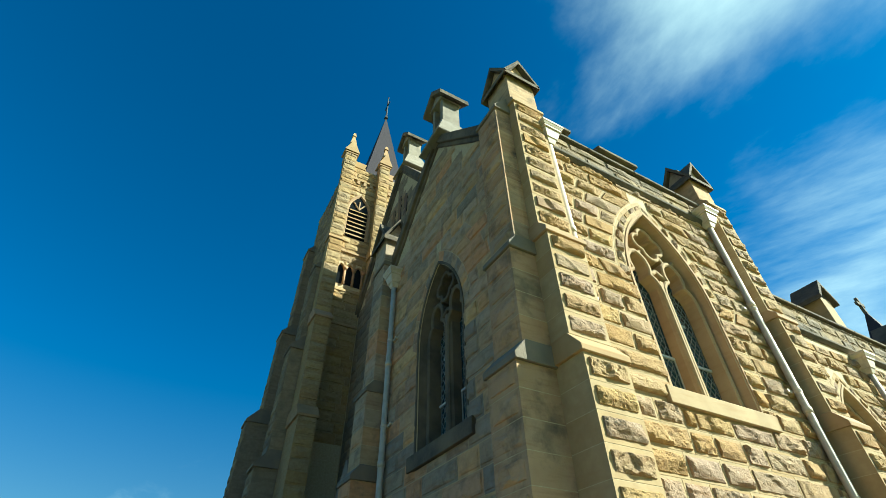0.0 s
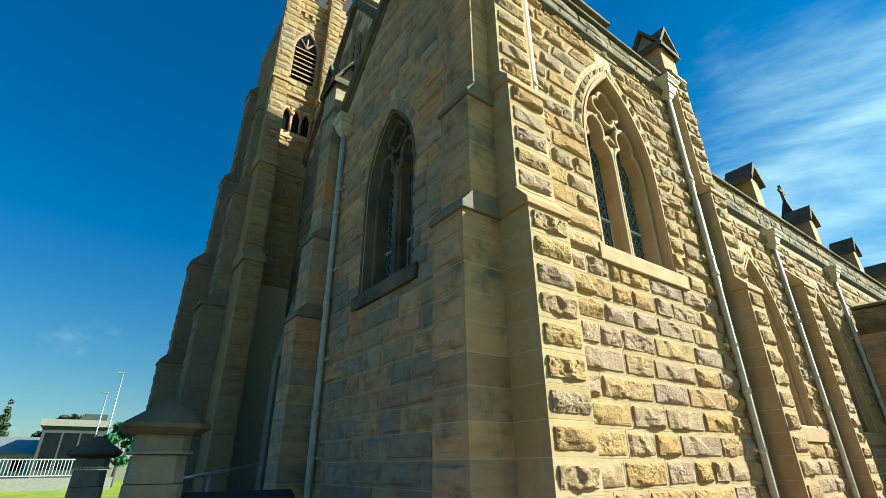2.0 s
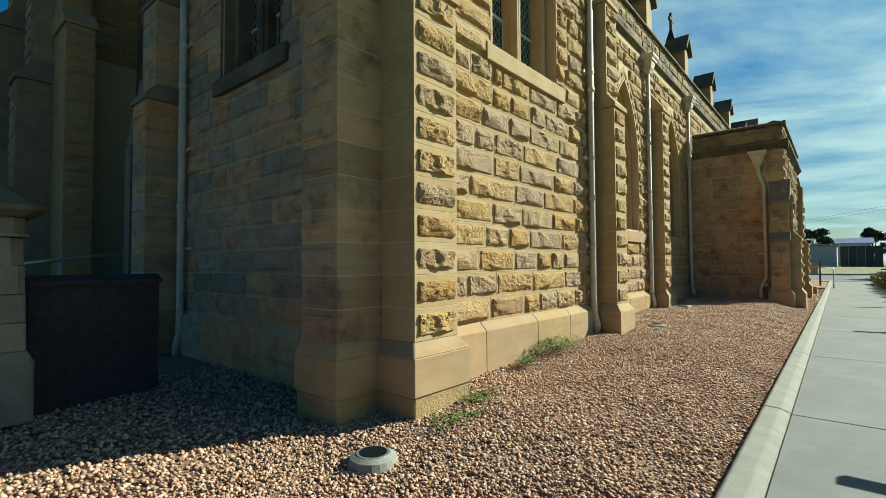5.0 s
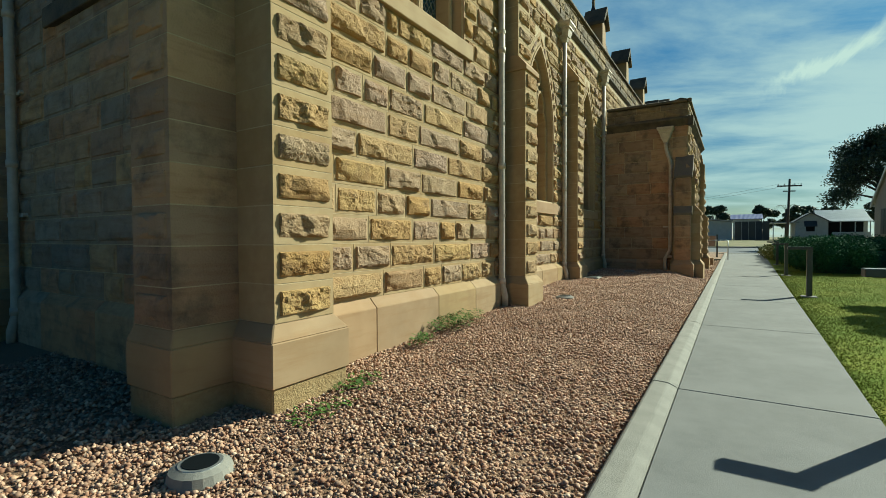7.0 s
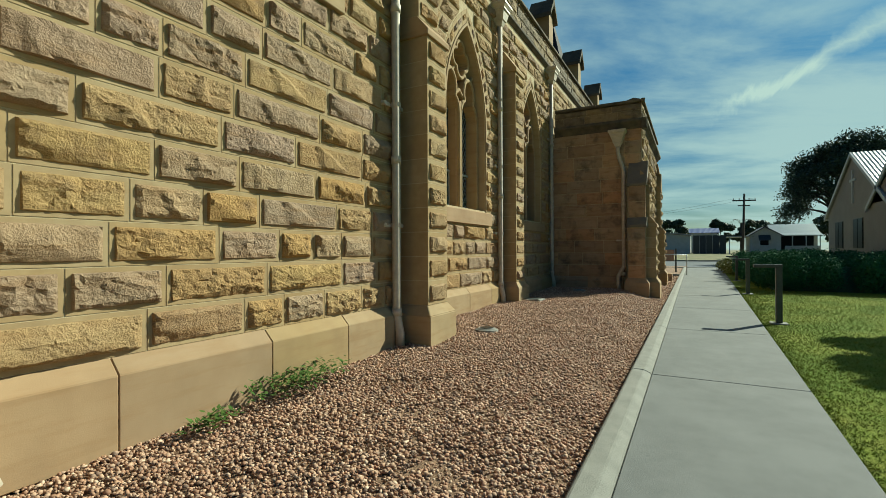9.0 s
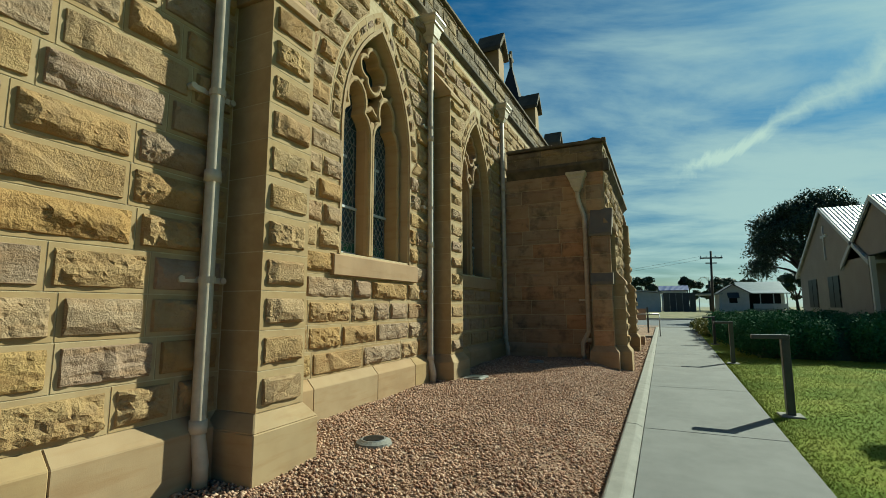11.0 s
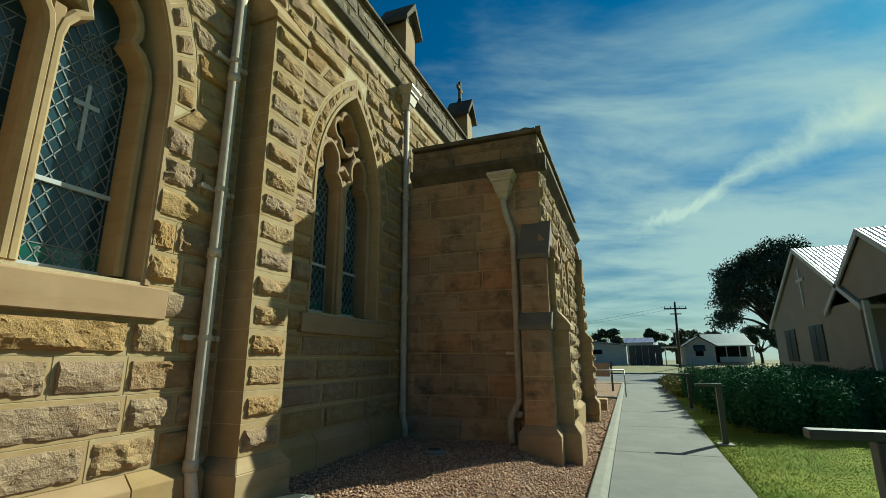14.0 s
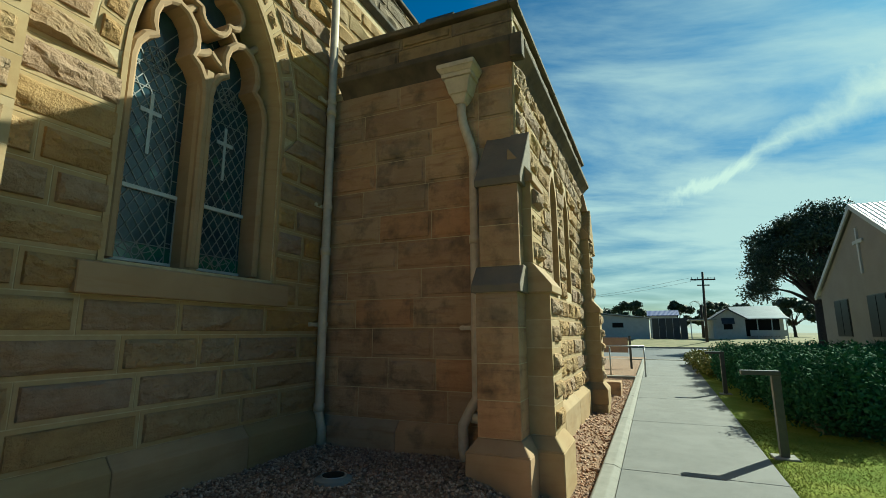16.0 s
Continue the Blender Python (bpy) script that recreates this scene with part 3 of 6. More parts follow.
def gothic_window(name, m, A, label, stone=None, coloured=True):
    """A two-light traceried window in the opening A of a wall face with pose m."""
    stone = stone or M_DRESS
    ob = thing(name, m, label, "window", "", "structure")
    IN, D1 = 0.10, 0.29
    o, i = A.outline(-0.012, A.sill - 0.02), A.outline(IN, A.sill + 0.05)
    n = len(o)
    v = [(x, -0.018, z) for x, z in A.outline(-0.055, A.sill - 0.02)] + [(x, -0.018, z) for x, z in o] + [(x, D1, z) for x, z in i] + [(x, D1 + 0.17, z) for x, z in i]
    v += [(x, 0.03, z) for x, z in A.outline(-0.055, A.sill - 0.02)]
    f = []
    for row in range(3):
        f += [(row * n + k, row * n + k + 1, (row + 1) * n + k + 1, (row + 1) * n + k) for k in range(n - 1)]
    f += [(k, 4 * n + k, 4 * n + k + 1, k + 1) for k in range(n - 1)]
    part("surround", mesh_of(v, f, stone), ob)
    foot = under_sill(A)
    foot = A.sill - 0.26 if A.sill - 0.26 - foot > 0.08 else foot
    sill = Geo().prism([(-0.068, foot), (-0.068, A.sill - 0.04), (D1 + 0.09, A.sill + 0.06), (D1 + 0.09, foot)], A.u - A.half - 0.2, A.u + A.half + 0.2)
    part("sill", sill.mesh(stone, bevel=0.008), ob)
    hi, sp = A.half - IN, A.spring
    lw = hi / 2
    tr = Geo()
    part("mullion", _bar(A.u, A.sill + 0.02, sp + 0.36, 0.17, 0.13, 0.39, stone), ob)
    k = hi / 0.75
    for s in (-1, 1):
        # cusped head of the light
        side = [(.36, (A.sill + .04 - sp) / k), (.36, .12), (.335, .25), (.27, .36), (.185, .42), (.215, .51), (.215, .62), (.18, .73), (.10, .82), (0, .86)]
        tref = side + [(-x, z) for x, z in reversed(side[:-1])]
        ribbon(tr, [(A.u + s * (.385 + x) * k, sp + z * k) for x, z in tref], 0.08, 0.12, 0.39, chamfer=0.25)
        for line in (((.30, .84), (.25, .90), (.20, .95)), ((.48, .85), (.55, .93), (.60, 1.0)), ((.19, .47), (.08, .52), (0, .58))):
            ribbon(tr, [(A.u + s * x * k, sp + z * k) for x, z in line], 0.07, 0.14, 0.39, chamfer=0.25)
    qz, rad = sp + 1.13 * k, 0.168 * k
    quad = []
    for n4 in range(4):
        an = 90 * n4
        quad += arc(A.u + rad * 1.02 * math.cos(radians(an)), qz + rad * 1.02 * math.sin(radians(an)), rad * 0.98, an - 91, an + 91, 9)
    ribbon(tr, quad, 0.065, 0.11, 0.39, True, 0.25)
    part("tracery", tr.mesh(stone), ob)
    # glass
    g = A.outline(IN - 0.03, A.sill + 0.03)
    y = D1 + 0.06
    part("pane", mesh_of([(x, y, z) for x, z in g] + [(x, y + 0.012, z) for x, z in g],
                         [tuple(range(n)), tuple(range(2 * n - 1, n - 1, -1))] + [(k, k + n, (k + 1) % n + n, (k + 1) % n) for k in range(n)], M_GLASS), ob)
    lead = Geo()
    zb, zt = A.sill + 0.065, A.apex(-IN)

    def strip(x0, z0, x1, z1, w, out):
        d = Vector((x1 - x0, z1 - z0)).normalized()
        e = Vector((-d.y, d.x)) * w / 2
        q = [(x0 - e.x, z0 - e.y), (x1 - e.x, z1 - e.y), (x1 + e.x, z1 + e.y), (x0 + e.x, z0 + e.y)]
        out.add([(a, y - 0.008, b) for a, b in q] + [(a, y + 0.002, b) for a, b in q],
                [(0, 1, 2, 3), (0, 4, 5, 1), (1, 5, 6, 2), (2, 6, 7, 3), (3, 7, 4, 0)])

    def clipped(x0, z0, x1, z1, w, lo, hi_x, out):
        # the run of the line inside the light
        pts = [(x0 + (x1 - x0) * t / 40, z0 + (z1 - z0) * t / 40) for t in range(41)]
        ok = [p for p in pts if lo <= p[0] <= hi_x and zb <= p[1] <= zt and abs(p[0] - A.u) < A.half_at(p[1], -IN)]
        if len(ok) > 1:
            strip(*ok[0], *ok[-1], w, out)

    for s in (-1, 1):
        lo, hi_x = (A.u - hi, A.u - 0.07) if s < 0 else (A.u + 0.07, A.u + hi)
        inset = 0.075
        for x in (lo + inset, hi_x - inset):
            clipped(x, zb, x, sp + 0.1, 0.008, lo, hi_x, lead)
        slope, gapz = 1.45, 0.155
        k = zb - 1.0
        while k < sp + 0.15:
            clipped(lo + inset, k, hi_x - inset, k + slope * (hi_x - lo - 2 * inset), 0.0085, lo, hi_x, lead)
            clipped(hi_x - inset, k, lo + inset, k + slope * (hi_x - lo - 2 * inset), 0.0085, lo, hi_x, lead)
            k += gapz
        for z in (zb + 0.16, sp + 0.0, sp + 0.22):
            clipped(lo, z, hi_x, z, 0.008, lo, hi_x, lead)
        k = zb
        while k < sp:
            clipped(lo, k, lo + inset, k, 0.007, lo, hi_x, lead)
            clipped(hi_x - inset, k, hi_x, k, 0.007, lo, hi_x, lead)
            k += 0.2
        cxm = (lo + hi_x) / 2
        # leaded rosette in the head and a winged ornament at the foot
        def drawn(pts, wd):
            for (xa, za), (xb, zb_) in zip(pts, pts[1:]):
                strip(xa, za, xb, zb_, wd, lead)
        drawn(arc(cxm, sp + 0.30, 0.125, 0, 360, 16), 0.007)
        drawn(arc(cxm, sp + 0.30, 0.045, 0, 360, 10), 0.006)
        for n6 in range(6):
            drawn(arc(cxm + 0.082 * math.cos(n6 * 1.047), sp + 0.30 + 0.082 * math.sin(n6 * 1.047), 0.04, 0, 360, 8), 0.005)
        drawn(arc(cxm, sp - 0.22, 0.075, 0, 360, 14), 0.006)
        drawn(arc(cxm, zb + 0.09, 0.035, 0, 360, 10), 0.008)
        for e in (-1, 1):
            drawn([(cxm + e * 0.035, zb + 0.10), (cxm + e * 0.10, zb + 0.15), (cxm + e * 0.17, zb + 0.12), (cxm + e * 0.10, zb + 0.09), (cxm + e * 0.035, zb + 0.07)], 0.008)
        fr = Geo()
        bar_z = zb + 0.64
        fr.box(lo, hi_x, y - 0.03, y - 0.002, bar_z - 0.018, bar_z + 0.018)
        fr.box(lo, hi_x, y - 0.025, y - 0.002, zb - 0.01, zb + 0.015)
        fr.box(lo, lo + 0.016, y - 0.025, y - 0.002, zb, bar_z)
        fr.box(hi_x - 0.016, hi_x, y - 0.025, y - 0.002, zb, bar_z)
        part("vent_frame", fr.mesh(M_WHITE), ob, None, "white metal vent frame")
        cr = Geo().box(cxm - 0.016, cxm + 0.016, y - 0.012, y - 0.001, sp - 0.62, sp - 0.04)
        cr.box(cxm - 0.1, cxm + 0.1, y - 0.0125, y - 0.001, sp - 0.24, sp - 0.20)
        part("cross", cr.mesh(M_CROSS), ob, None, "pale glass cross")
        if coloured:
            gr = Geo().box(lo + 0.012, hi_x - 0.012, y - 0.004, y - 0.001, zb + 0.02, zb + 0.15)
            gr.box(lo + 0.008, lo + inset - 0.01, y - 0.004, y - 0.001, zb + 0.16, zb + 0.5)
            for (dx, dz) in ((-0.09, -0.50), (0.09, -0.84)):
                q = [(cxm + dx - 0.045, sp + dz + 0.06), (cxm + dx, sp + dz - 0.01), (cxm + dx + 0.045, sp + dz + 0.06), (cxm + dx, sp + dz + 0.13)]
                gr.add([(a, y - 0.003, b) for a, b in q], [(0, 1, 2, 3)])
            part("green_panes", gr.mesh(M_GREEN), ob, None, "green glass border panes")
    part("leading", lead.mesh(M_LEAD), ob)
    return ob


def _bar(u, z0, z1, w, y0, y1, material):
    g = Geo()
    ribbon(g, [(u, z0), (u, z1)], w, y0, y1)
    return g.mesh(material)


def voussoirs(parent, A, inner, outer, material, rough=1.0, count=9):
    """Rock-faced arch stones round the head of the opening A, in the wall's frame."""
    for s in (-1, 1):
        ri, ro = A.r + inner, A.r + outer
        ti = math.acos(A.c / ri)
        to = math.acos(A.c / ro)
        for k in range(count):
            a0, a1 = k / count, (k + 1) / count
            g = 0.004 / A.r
            p = []
            for rr, tt, f in ((ri, ti, a0), (ri, ti, a1), (ro, to, a1), (ro, to, a0)):
                an = tt * f + (g if f == a0 else -g)
                p.append((A.u + s * (rr * math.cos(an) - A.c), A.spring + rr * math.sin(an)))
            c = [p[0], p[3], p[2], p[1]] if s > 0 else [p[3], p[0], p[1], p[2]]
            # long side along the ring
            v, f = rock_block(c, rough * 0.8, 0.02, 700 + k * 3 + (s > 0) + int(A.u * 10))
            part("arch_stone", stone_of(v, f, material), parent)


def crossed_gablet(parent, x0, x1, y0, y1, z0, z1, apex, material, roof):
    """A square pinnacle block with gables on its four faces."""
    part("pinnacle_block", Geo().box(x0, x1, y0, y1, z0, z1).mesh(material, bevel=0.01), parent)
    o = 0.09
    cx, cy = (x0 + x1) / 2, (y0 + y1) / 2
    core = Geo().prism_y([(x0 + .01, z1 - 0.002), (x1 - .01, z1 - 0.002), (cx, apex - 0.13)], y0 + 0.01, y1 - 0.01)
    core.prism([(y0 + .01, z1 - 0.002), (y1 - .01, z1 - 0.002), (cy, apex - 0.13)], x0 + 0.01, x1 - 0.01)
    part("gable_core", core.mesh(material), parent)
    slab = Geo()
    t = 0.10
    zl = z1 - 0.10
    for s in (-1, 1):
        e = cx + s * ((x1 - x0) / 2 + o)
        slab.prism_y([(e, zl), (e, zl + t), (cx, apex), (cx, apex - t * 1.3)], y0 - o, y1 + o)
        e = cy + s * ((y1 - y0) / 2 + o)
        slab.prism([(e, zl), (e, zl + t), (cy, apex - .003), (cy, apex - t * 1.3)], x0 - o - .004, x1 + o + .004)
    part("gable_coping", slab.mesh(roof), parent)
    part("finial_knob", Geo().frustum((cx - .09, cx + .09, cy - .09, cy + .09), (cx - .05, cx + .05, cy - .05, cy + .05), apex - .06, apex + .07).mesh(roof, bevel=0.01), parent)


def buttress(name, m, width, stages, label, material, side, base, plinth_top=0.57, pitch=0.289, rough=1.0, cap_overhang=0.035, over=0.09):
    """stages: (projection, z to which the stage rises); local x runs across its face, y inwards with 0 at the wall."""
    ob = thing(name, m, label, "buttress", "buttresses", "structure")
    p0 = stages[0][0]
    foot = base if base > -0.05 else 0.12
    if foot > base:
        part("footing", Geo().box(-over + 0.015, width + over - 0.015, -p0 - over + 0.015, 0.05, base - 0.1, foot).mesh(M_STONES, bevel=0.012), ob, None, "rough footing course")
    pl = Geo().box(-over, width + over, -p0 - over, 0.05, foot, plinth_top - 0.12)
    pl.frustum((-over, width + over, -p0 - over, 0.05), (0.0, width, -p0, 0.05), plinth_top - 0.12, plinth_top)
    part("plinth", pl.mesh(M_PL, bevel=0.008), ob)
    z = plinth_top
    k = hash_of(name + label) % 50
    for s, (proj, top) in enumerate(stages):
        n = max(1, round((top - z) / pitch))
        h = (top - z) / n
        for c in range(n):
            key = ("butt", round(width, 3), round(proj, 3), round(h, 4), rough, material.name, (c + k) % 5)
            if key not in STONE_KINDS:
                v, f = rock_block([(GAP / 2, GAP / 2), (width - GAP / 2, GAP / 2), (width - GAP / 2, h - GAP / 2), (GAP / 2, h - GAP / 2)], rough, proj + 0.03, hash_of(key), margin=0.05)
                STONE_KINDS[key] = stone_of(v, f, material)
            part("stone", STONE_KINDS[key], ob).location = (0, -proj, z + c * h)
        part("core", Geo().box(0.0065, width - 0.0065, -proj - 0.001, 0.04, z, top).mesh(M_MORTAR), ob)
        nxt = stages[s + 1][0] if s + 1 < len(stages) else 0.0
        rise = (proj - nxt) * 1.5
        z = top
        if s + 1 < len(stages) or proj > 0.0:
            o = cap_overhang
            cap = Geo().prism([(-proj - o, top), (-proj - o, top + 0.07), (-nxt, top + rise + 0.07), (0.02, top + rise + 0.07), (0.02, top)], -o, width + o)
            part("weathering", cap.mesh(side, bevel=0.006), ob, None, "sloped stone weathering")
            z = top + rise + 0.07
    return ob


def downpipe(m, height, label, clips, hopper=True, swan=0.0, base=0.0, kick=0.0):
    """A round downpipe with hopper head, brackets and a shoe; local y inwards, 0 at the wall."""
    ob = thing("downpipe", m, label, "downpipe", "downpipes")
    r = 0.052
    off = -0.10
    path = [(0, off - 0.05, base), (0, off - 0.05, base + 0.16), (0, off, base + 0.36)]
    if kick:
        path = [(kick + 0.03, off - 0.08, base), (kick, off - 0.06, base + 0.10), (kick, off - 0.06, base + 0.34), (kick * 0.4, off - 0.02, base + 0.50), (0, off, base + 0.60)]
    if swan:
        path += [(0, off, height - 1.05), (swan * 0.25, off, height - 0.9), (swan * 0.8, off, height - 0.66), (swan, off, height - 0.5)]
    path += [(swan, off, height - 0.36)]
    part("pipe", Geo().tube(path, r, 12).mesh(M_PIPE, True), ob)
    z = base + 0.36
    while z < height - 1.0:
        part("collar", Geo().tube([(0, off, z), (0, off, z + 0.09)], r + 0.011, 12).mesh(M_PIPE, True), ob)
        z += 1.83
    for c in clips:
        g = Geo().box(-0.17, 0.17, off + 0.045, off + 0.075, c - 0.022, c + 0.022)
        g.tube([(0, off, c - 0.025), (0, off, c + 0.025)], r + 0.009, 12)
        g.tube([(-0.175, off + 0.03, c), (-0.175, 0.0, c)], 0.026, 8)
        g.tube([(0.175, off + 0.03, c), (0.175, 0.0, c)], 0.026, 8)
        part("bracket", g.mesh(M_PIPE), ob)
    if hopper:
        h = Geo()
        a = swan
        h.frustum((a - .06, a + .06, off - .06, off + .06), (a - .10, a + .10, off - .10, off + .1), height - .40, height - .30)
        h.frustum((a - .11, a + .11, off - .11, off + .1), (a - .16, a + .16, off - .15, off + .1), height - .30, height - .12)
        h.box(a - .18, a + .18, off - .17, off + .1, height - .12, height - .07)
        h.frustum((a - .18, a + .18, off - .17, off + .1), (a - .22, a + .22, off - .2, off + .1), height - .07, height - .02)
        h.box(a - .225, a + .225, off - .205, off + .1, height - .02, height + .04)
        part("hopper_head", h.mesh(M_PIPE, bevel=0.006), ob, None, "moulded cream hopper head")
    return ob


M_PL = M_RED

# ---- ground heights ----
def bed(x, y):
    h = float(np.interp(x, [-1, 1, 2.4, 3.1, 8, 12.5, 16.5, 21, 24], [-0.2, -0.15, -0.11, -0.06, 0.10, 0.16, 0.2, 0.04, 0.0]))
    s = min(1.0, max(0.0, (y - 0.65) / 1.1))
    return -0.035 + (h + 0.035) * s * s * (3 - 2 * s)


# ---- the church: gabled end block ----
P = 0.289
S1 = pose(0, 3.32, 0)
W1 = pose(3.18, 0, 0, 0, 0, -90)
N1 = pose(0, 3.72, 0)
M_PL = M_DRESS
a1 = Arch(5.88, 0.85, 3.97, 5.6, 1.72)
wall_s = setting("wall_south", from_bm(backing(3.2, 8.3, -0.3, 8.32, [a1], 0.55), M_MORTAR), S1,
                 "sunlit rock-faced golden sandstone wall with lime joints", "wall")
gothic_window("window_1", S1, a1, "two-light pointed stone window with leaded glass in the sandstone wall")
voussoirs(wall_s, a1, 0.06, 0.27, M_STONE)
sill_course(wall_s, a1, M_STONE, 1.0)
courses(wall_s, 3.795, 8.045, 0.57, 8.02, P, M_STONE, 1.0, [a1.hole(0.005, 0.285, 0.25)])


def plinth_run(parent, u0, u1, z0, z1, step, material):
    u, k = u0, 0
    while u < u1 - 0.05:
        w = step * (0.8, 1.15, 0.95, 1.3)[k % 4]
        w = min(w, u1 - u) if u1 - u - w > 0.3 else u1 - u
        g = Geo().prism([(-0.10, z0), (-0.10, z1 - 0.10), (-0.005, z1), (0.03, z1), (0.03, z0)], u + 0.002, u + w - 0.002)
        part("plinth_stone", g.mesh(material, bevel=0.006), parent)
        u += w
        k += 1


plinth_run(wall_s, 3.88, 7.96, -0.02, 0.57, 1.05, M_DRESS)


def parapet(name, m, u0, u1, z0, z1, merlons, label, depth=0.55, heavy=False):
    ob = thing(name, m, label, "parapet", "", "structure")
    g = Geo()
    courses(None, u0, u1, z0, z1 - 0.12, 0.27, M_COPING_S, 0.9, stuff=g)
    part("rubble_course", g.mesh(M_COPING_S), ob)["kind"] = "stuff"
    slim = [(-0.095, z0 - 0.06), (-0.095, z0 - 0.01), (-0.02, z0 + 0.03), (0.1, z0 + 0.03), (0.1, z0 - 0.13), (-0.03, z0 - 0.13)]
    bold = [(-0.15, z0 - 0.06), (-0.15, z0 + 0.01), (-0.02, z0 + 0.05), (0.1, z0 + 0.05), (0.1, z0 - 0.24), (0.0, z0 - 0.24), (-0.05, z0 - 0.16)]
    part("cornice", Geo().prism(bold if heavy else slim, u0, u1).mesh(M_COPING, bevel=0.008), ob)
    part("core", Geo().box(u0, u1, 0.012, depth, z0 - 0.25, z1 - 0.12).mesh(M_MORTAR), ob)
    u = u0
    while u < u1 - 0.05:
        w = min(1.15, u1 - u)
        c = Geo().prism([(-0.075, z1 - 0.10), (-0.075, z1 - 0.03), (0.2, z1 + 0.05), (depth + .05, z1 - 0.02), (depth + .05, z1 - 0.12)], u + 0.003, u + w - 0.003)
        part("coping_stone", c.mesh(M_COPING, bevel=0.012), ob)
        u += w
    for a, b in merlons:
        g = Geo().box(a, b, 0.0, depth - .05, z1 - 0.02, z1 + 0.14)
        g.prism([(-0.09, z1 + 0.14), (-0.09, z1 + 0.22), (0.2, z1 + 0.3), (depth, z1 + 0.22), (depth, z1 + 0.14)], a - 0.06, b + 0.06)
        part("merlon", g.mesh(M_COPING, bevel=0.01), ob)
    return ob


parapet("parapet_end_block", S1, 3.79, 8.05, 8.02, 8.62, [(5.3, 6.2), (3.9, 4.5)], "dark lichened sandstone parapet with raised copings above the wall")

# west gable
aw = Arch(-5.8, 0.74, 3.85, 5.55, 1.42)


def gable_top(u):
    y = -u
    return min(10.55, 8.2 + (2.28 - abs(y - 5.8)) * 1.06) if abs(y - 5.8) < 2.4 else 8.05


wall_w = setting("wall_west_gable", from_bm(backing(-8.45, -3.34, -0.3, gable_top, [aw], 0.5, (-5.8, -3.52, -8.08, -4.6, -7)), M_MORTAR), W1,
                 "shaded weathered sandstone gable wall with mixed brown and grey blocks", "wall")
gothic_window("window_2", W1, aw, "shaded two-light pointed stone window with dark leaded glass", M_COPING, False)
voussoirs(wall_w, aw, 0.06, 0.25, M_WEST, 0.5)
sill_course(wall_w, aw, M_WEST, 0.6)
courses(wall_w, -8.4, -3.5, 0.57, 10.5, P, M_WEST, 0.6, [aw.hole(0.005, 0.26, 0.25)], top=gable_top)
plinth_run(wall_w, -7.85, -3.75, -0.12, 0.57, 1.2, M_WEST)


def raking_coping(name, m, pts, width, label):
    """Coping along (u, z) points, projecting a little from the face."""
    ob = thing(name, m, label, "coping", "", "structure")
    for (a, b) in zip(pts, pts[1:]):
        d = Vector((b[0] - a[0], b[1] - a[1]))
        L = d.length
        d.normalize()
        n = Vector((-d.y, d.x)) if -d.y * 0 + d.x > 0 else Vector((d.y, -d.x))
        k = max(1, round(L / 0.95))
        for j in range(k):
            p, q = Vector(a) + d * L * j / k, Vector(a) + d * L * (j + 1) / k
            g = Geo()
            prof = [p, q, q + n * 0.2, p + n * 0.2]
            g.prism_y([(x.x, x.y) for x in prof], -0.12, width)
            prof = [p - n * 0.09, q - n * 0.09, q, p]
            g.prism_y([(x.x, x.y) for x in prof], -0.05, width)
            part("coping_stone", g.mesh(M_COPING, bevel=0.01), ob)
    return ob


raking_coping("gable_coping_west", W1, [(-8.08, 8.2), (-5.8, 10.6), (-3.62, 8.28)], 0.55, "dark weathered stone coping along the gable edge")
fin = thing("gable_finial", pose(3.4, 5.8, 10.5), "weathered stone gabled finial standing on the gable apex", "finial", "finials")
part("pedestal", Geo().frustum((-.5, .5, -.5, .5), (-.28, .28, -.3, .3), 0.0, 0.75).mesh(M_PAVER, bevel=.02), fin)
part("niche", Geo().box(-.24, .24, -.26, -.14, .75, 1.75).box(-.24, .24, .14, .26, .75, 1.75).box(.1, .24, -.14, .14, .75, 1.75).mesh(M_PAVER, bevel=.01), fin)
fc = Geo().prism([(-.46, 1.62), (-.46, 1.78), (0, 2.3), (.46, 1.78), (.46, 1.62), (0, 2.08)], -.42, .42)
part("gable_cap", fc.mesh(M_COPING, bevel=.01), fin)
part("gable_core", Geo().prism([(-.3, 1.74), (.3, 1.74), (0, 2.1)], -.3, .3).mesh(M_PAVER), fin)

# corner buttresses
B1 = pose(3.19, 3.32, 0)
b1 = buttress("buttress", B1, 0.60, [(0.41, 3.77), (0.28, 5.5), (0.16, 8.66)], "tall stepped sandstone corner buttress with rock-faced blocks", M_STONE, M_DRESS, -0.1)
crossed_gablet(b1, -0.02, 0.60, -0.12, 0.48, 8.78, 9.62, 10.28, M_WEST, M_COPING)
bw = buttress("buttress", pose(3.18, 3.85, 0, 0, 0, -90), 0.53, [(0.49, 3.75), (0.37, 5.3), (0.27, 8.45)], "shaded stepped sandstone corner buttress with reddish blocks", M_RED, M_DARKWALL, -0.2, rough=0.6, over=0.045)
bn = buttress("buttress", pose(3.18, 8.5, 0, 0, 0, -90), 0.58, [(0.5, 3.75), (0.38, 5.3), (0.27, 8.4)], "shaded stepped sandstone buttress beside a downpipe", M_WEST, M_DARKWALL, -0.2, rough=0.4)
crossed_gablet(bn, -0.02, 0.62, -0.3, 0.3, 8.5, 9.2, 9.9, M_WEST, M_COPING)
b2 = buttress("buttress", pose(8.05, 3.32, 0), 0.51, [(0.40, 3.88), (0.28, 5.72), (0.2, 8.52)], "tall stepped sandstone buttress between the high and low walls", M_STONE, M_DRESS, -0.02)
crossed_gablet(b2, -0.04, 0.54, -0.12, 0.46, 8.66, 9.4, 10.05, M_WEST, M_COPING)

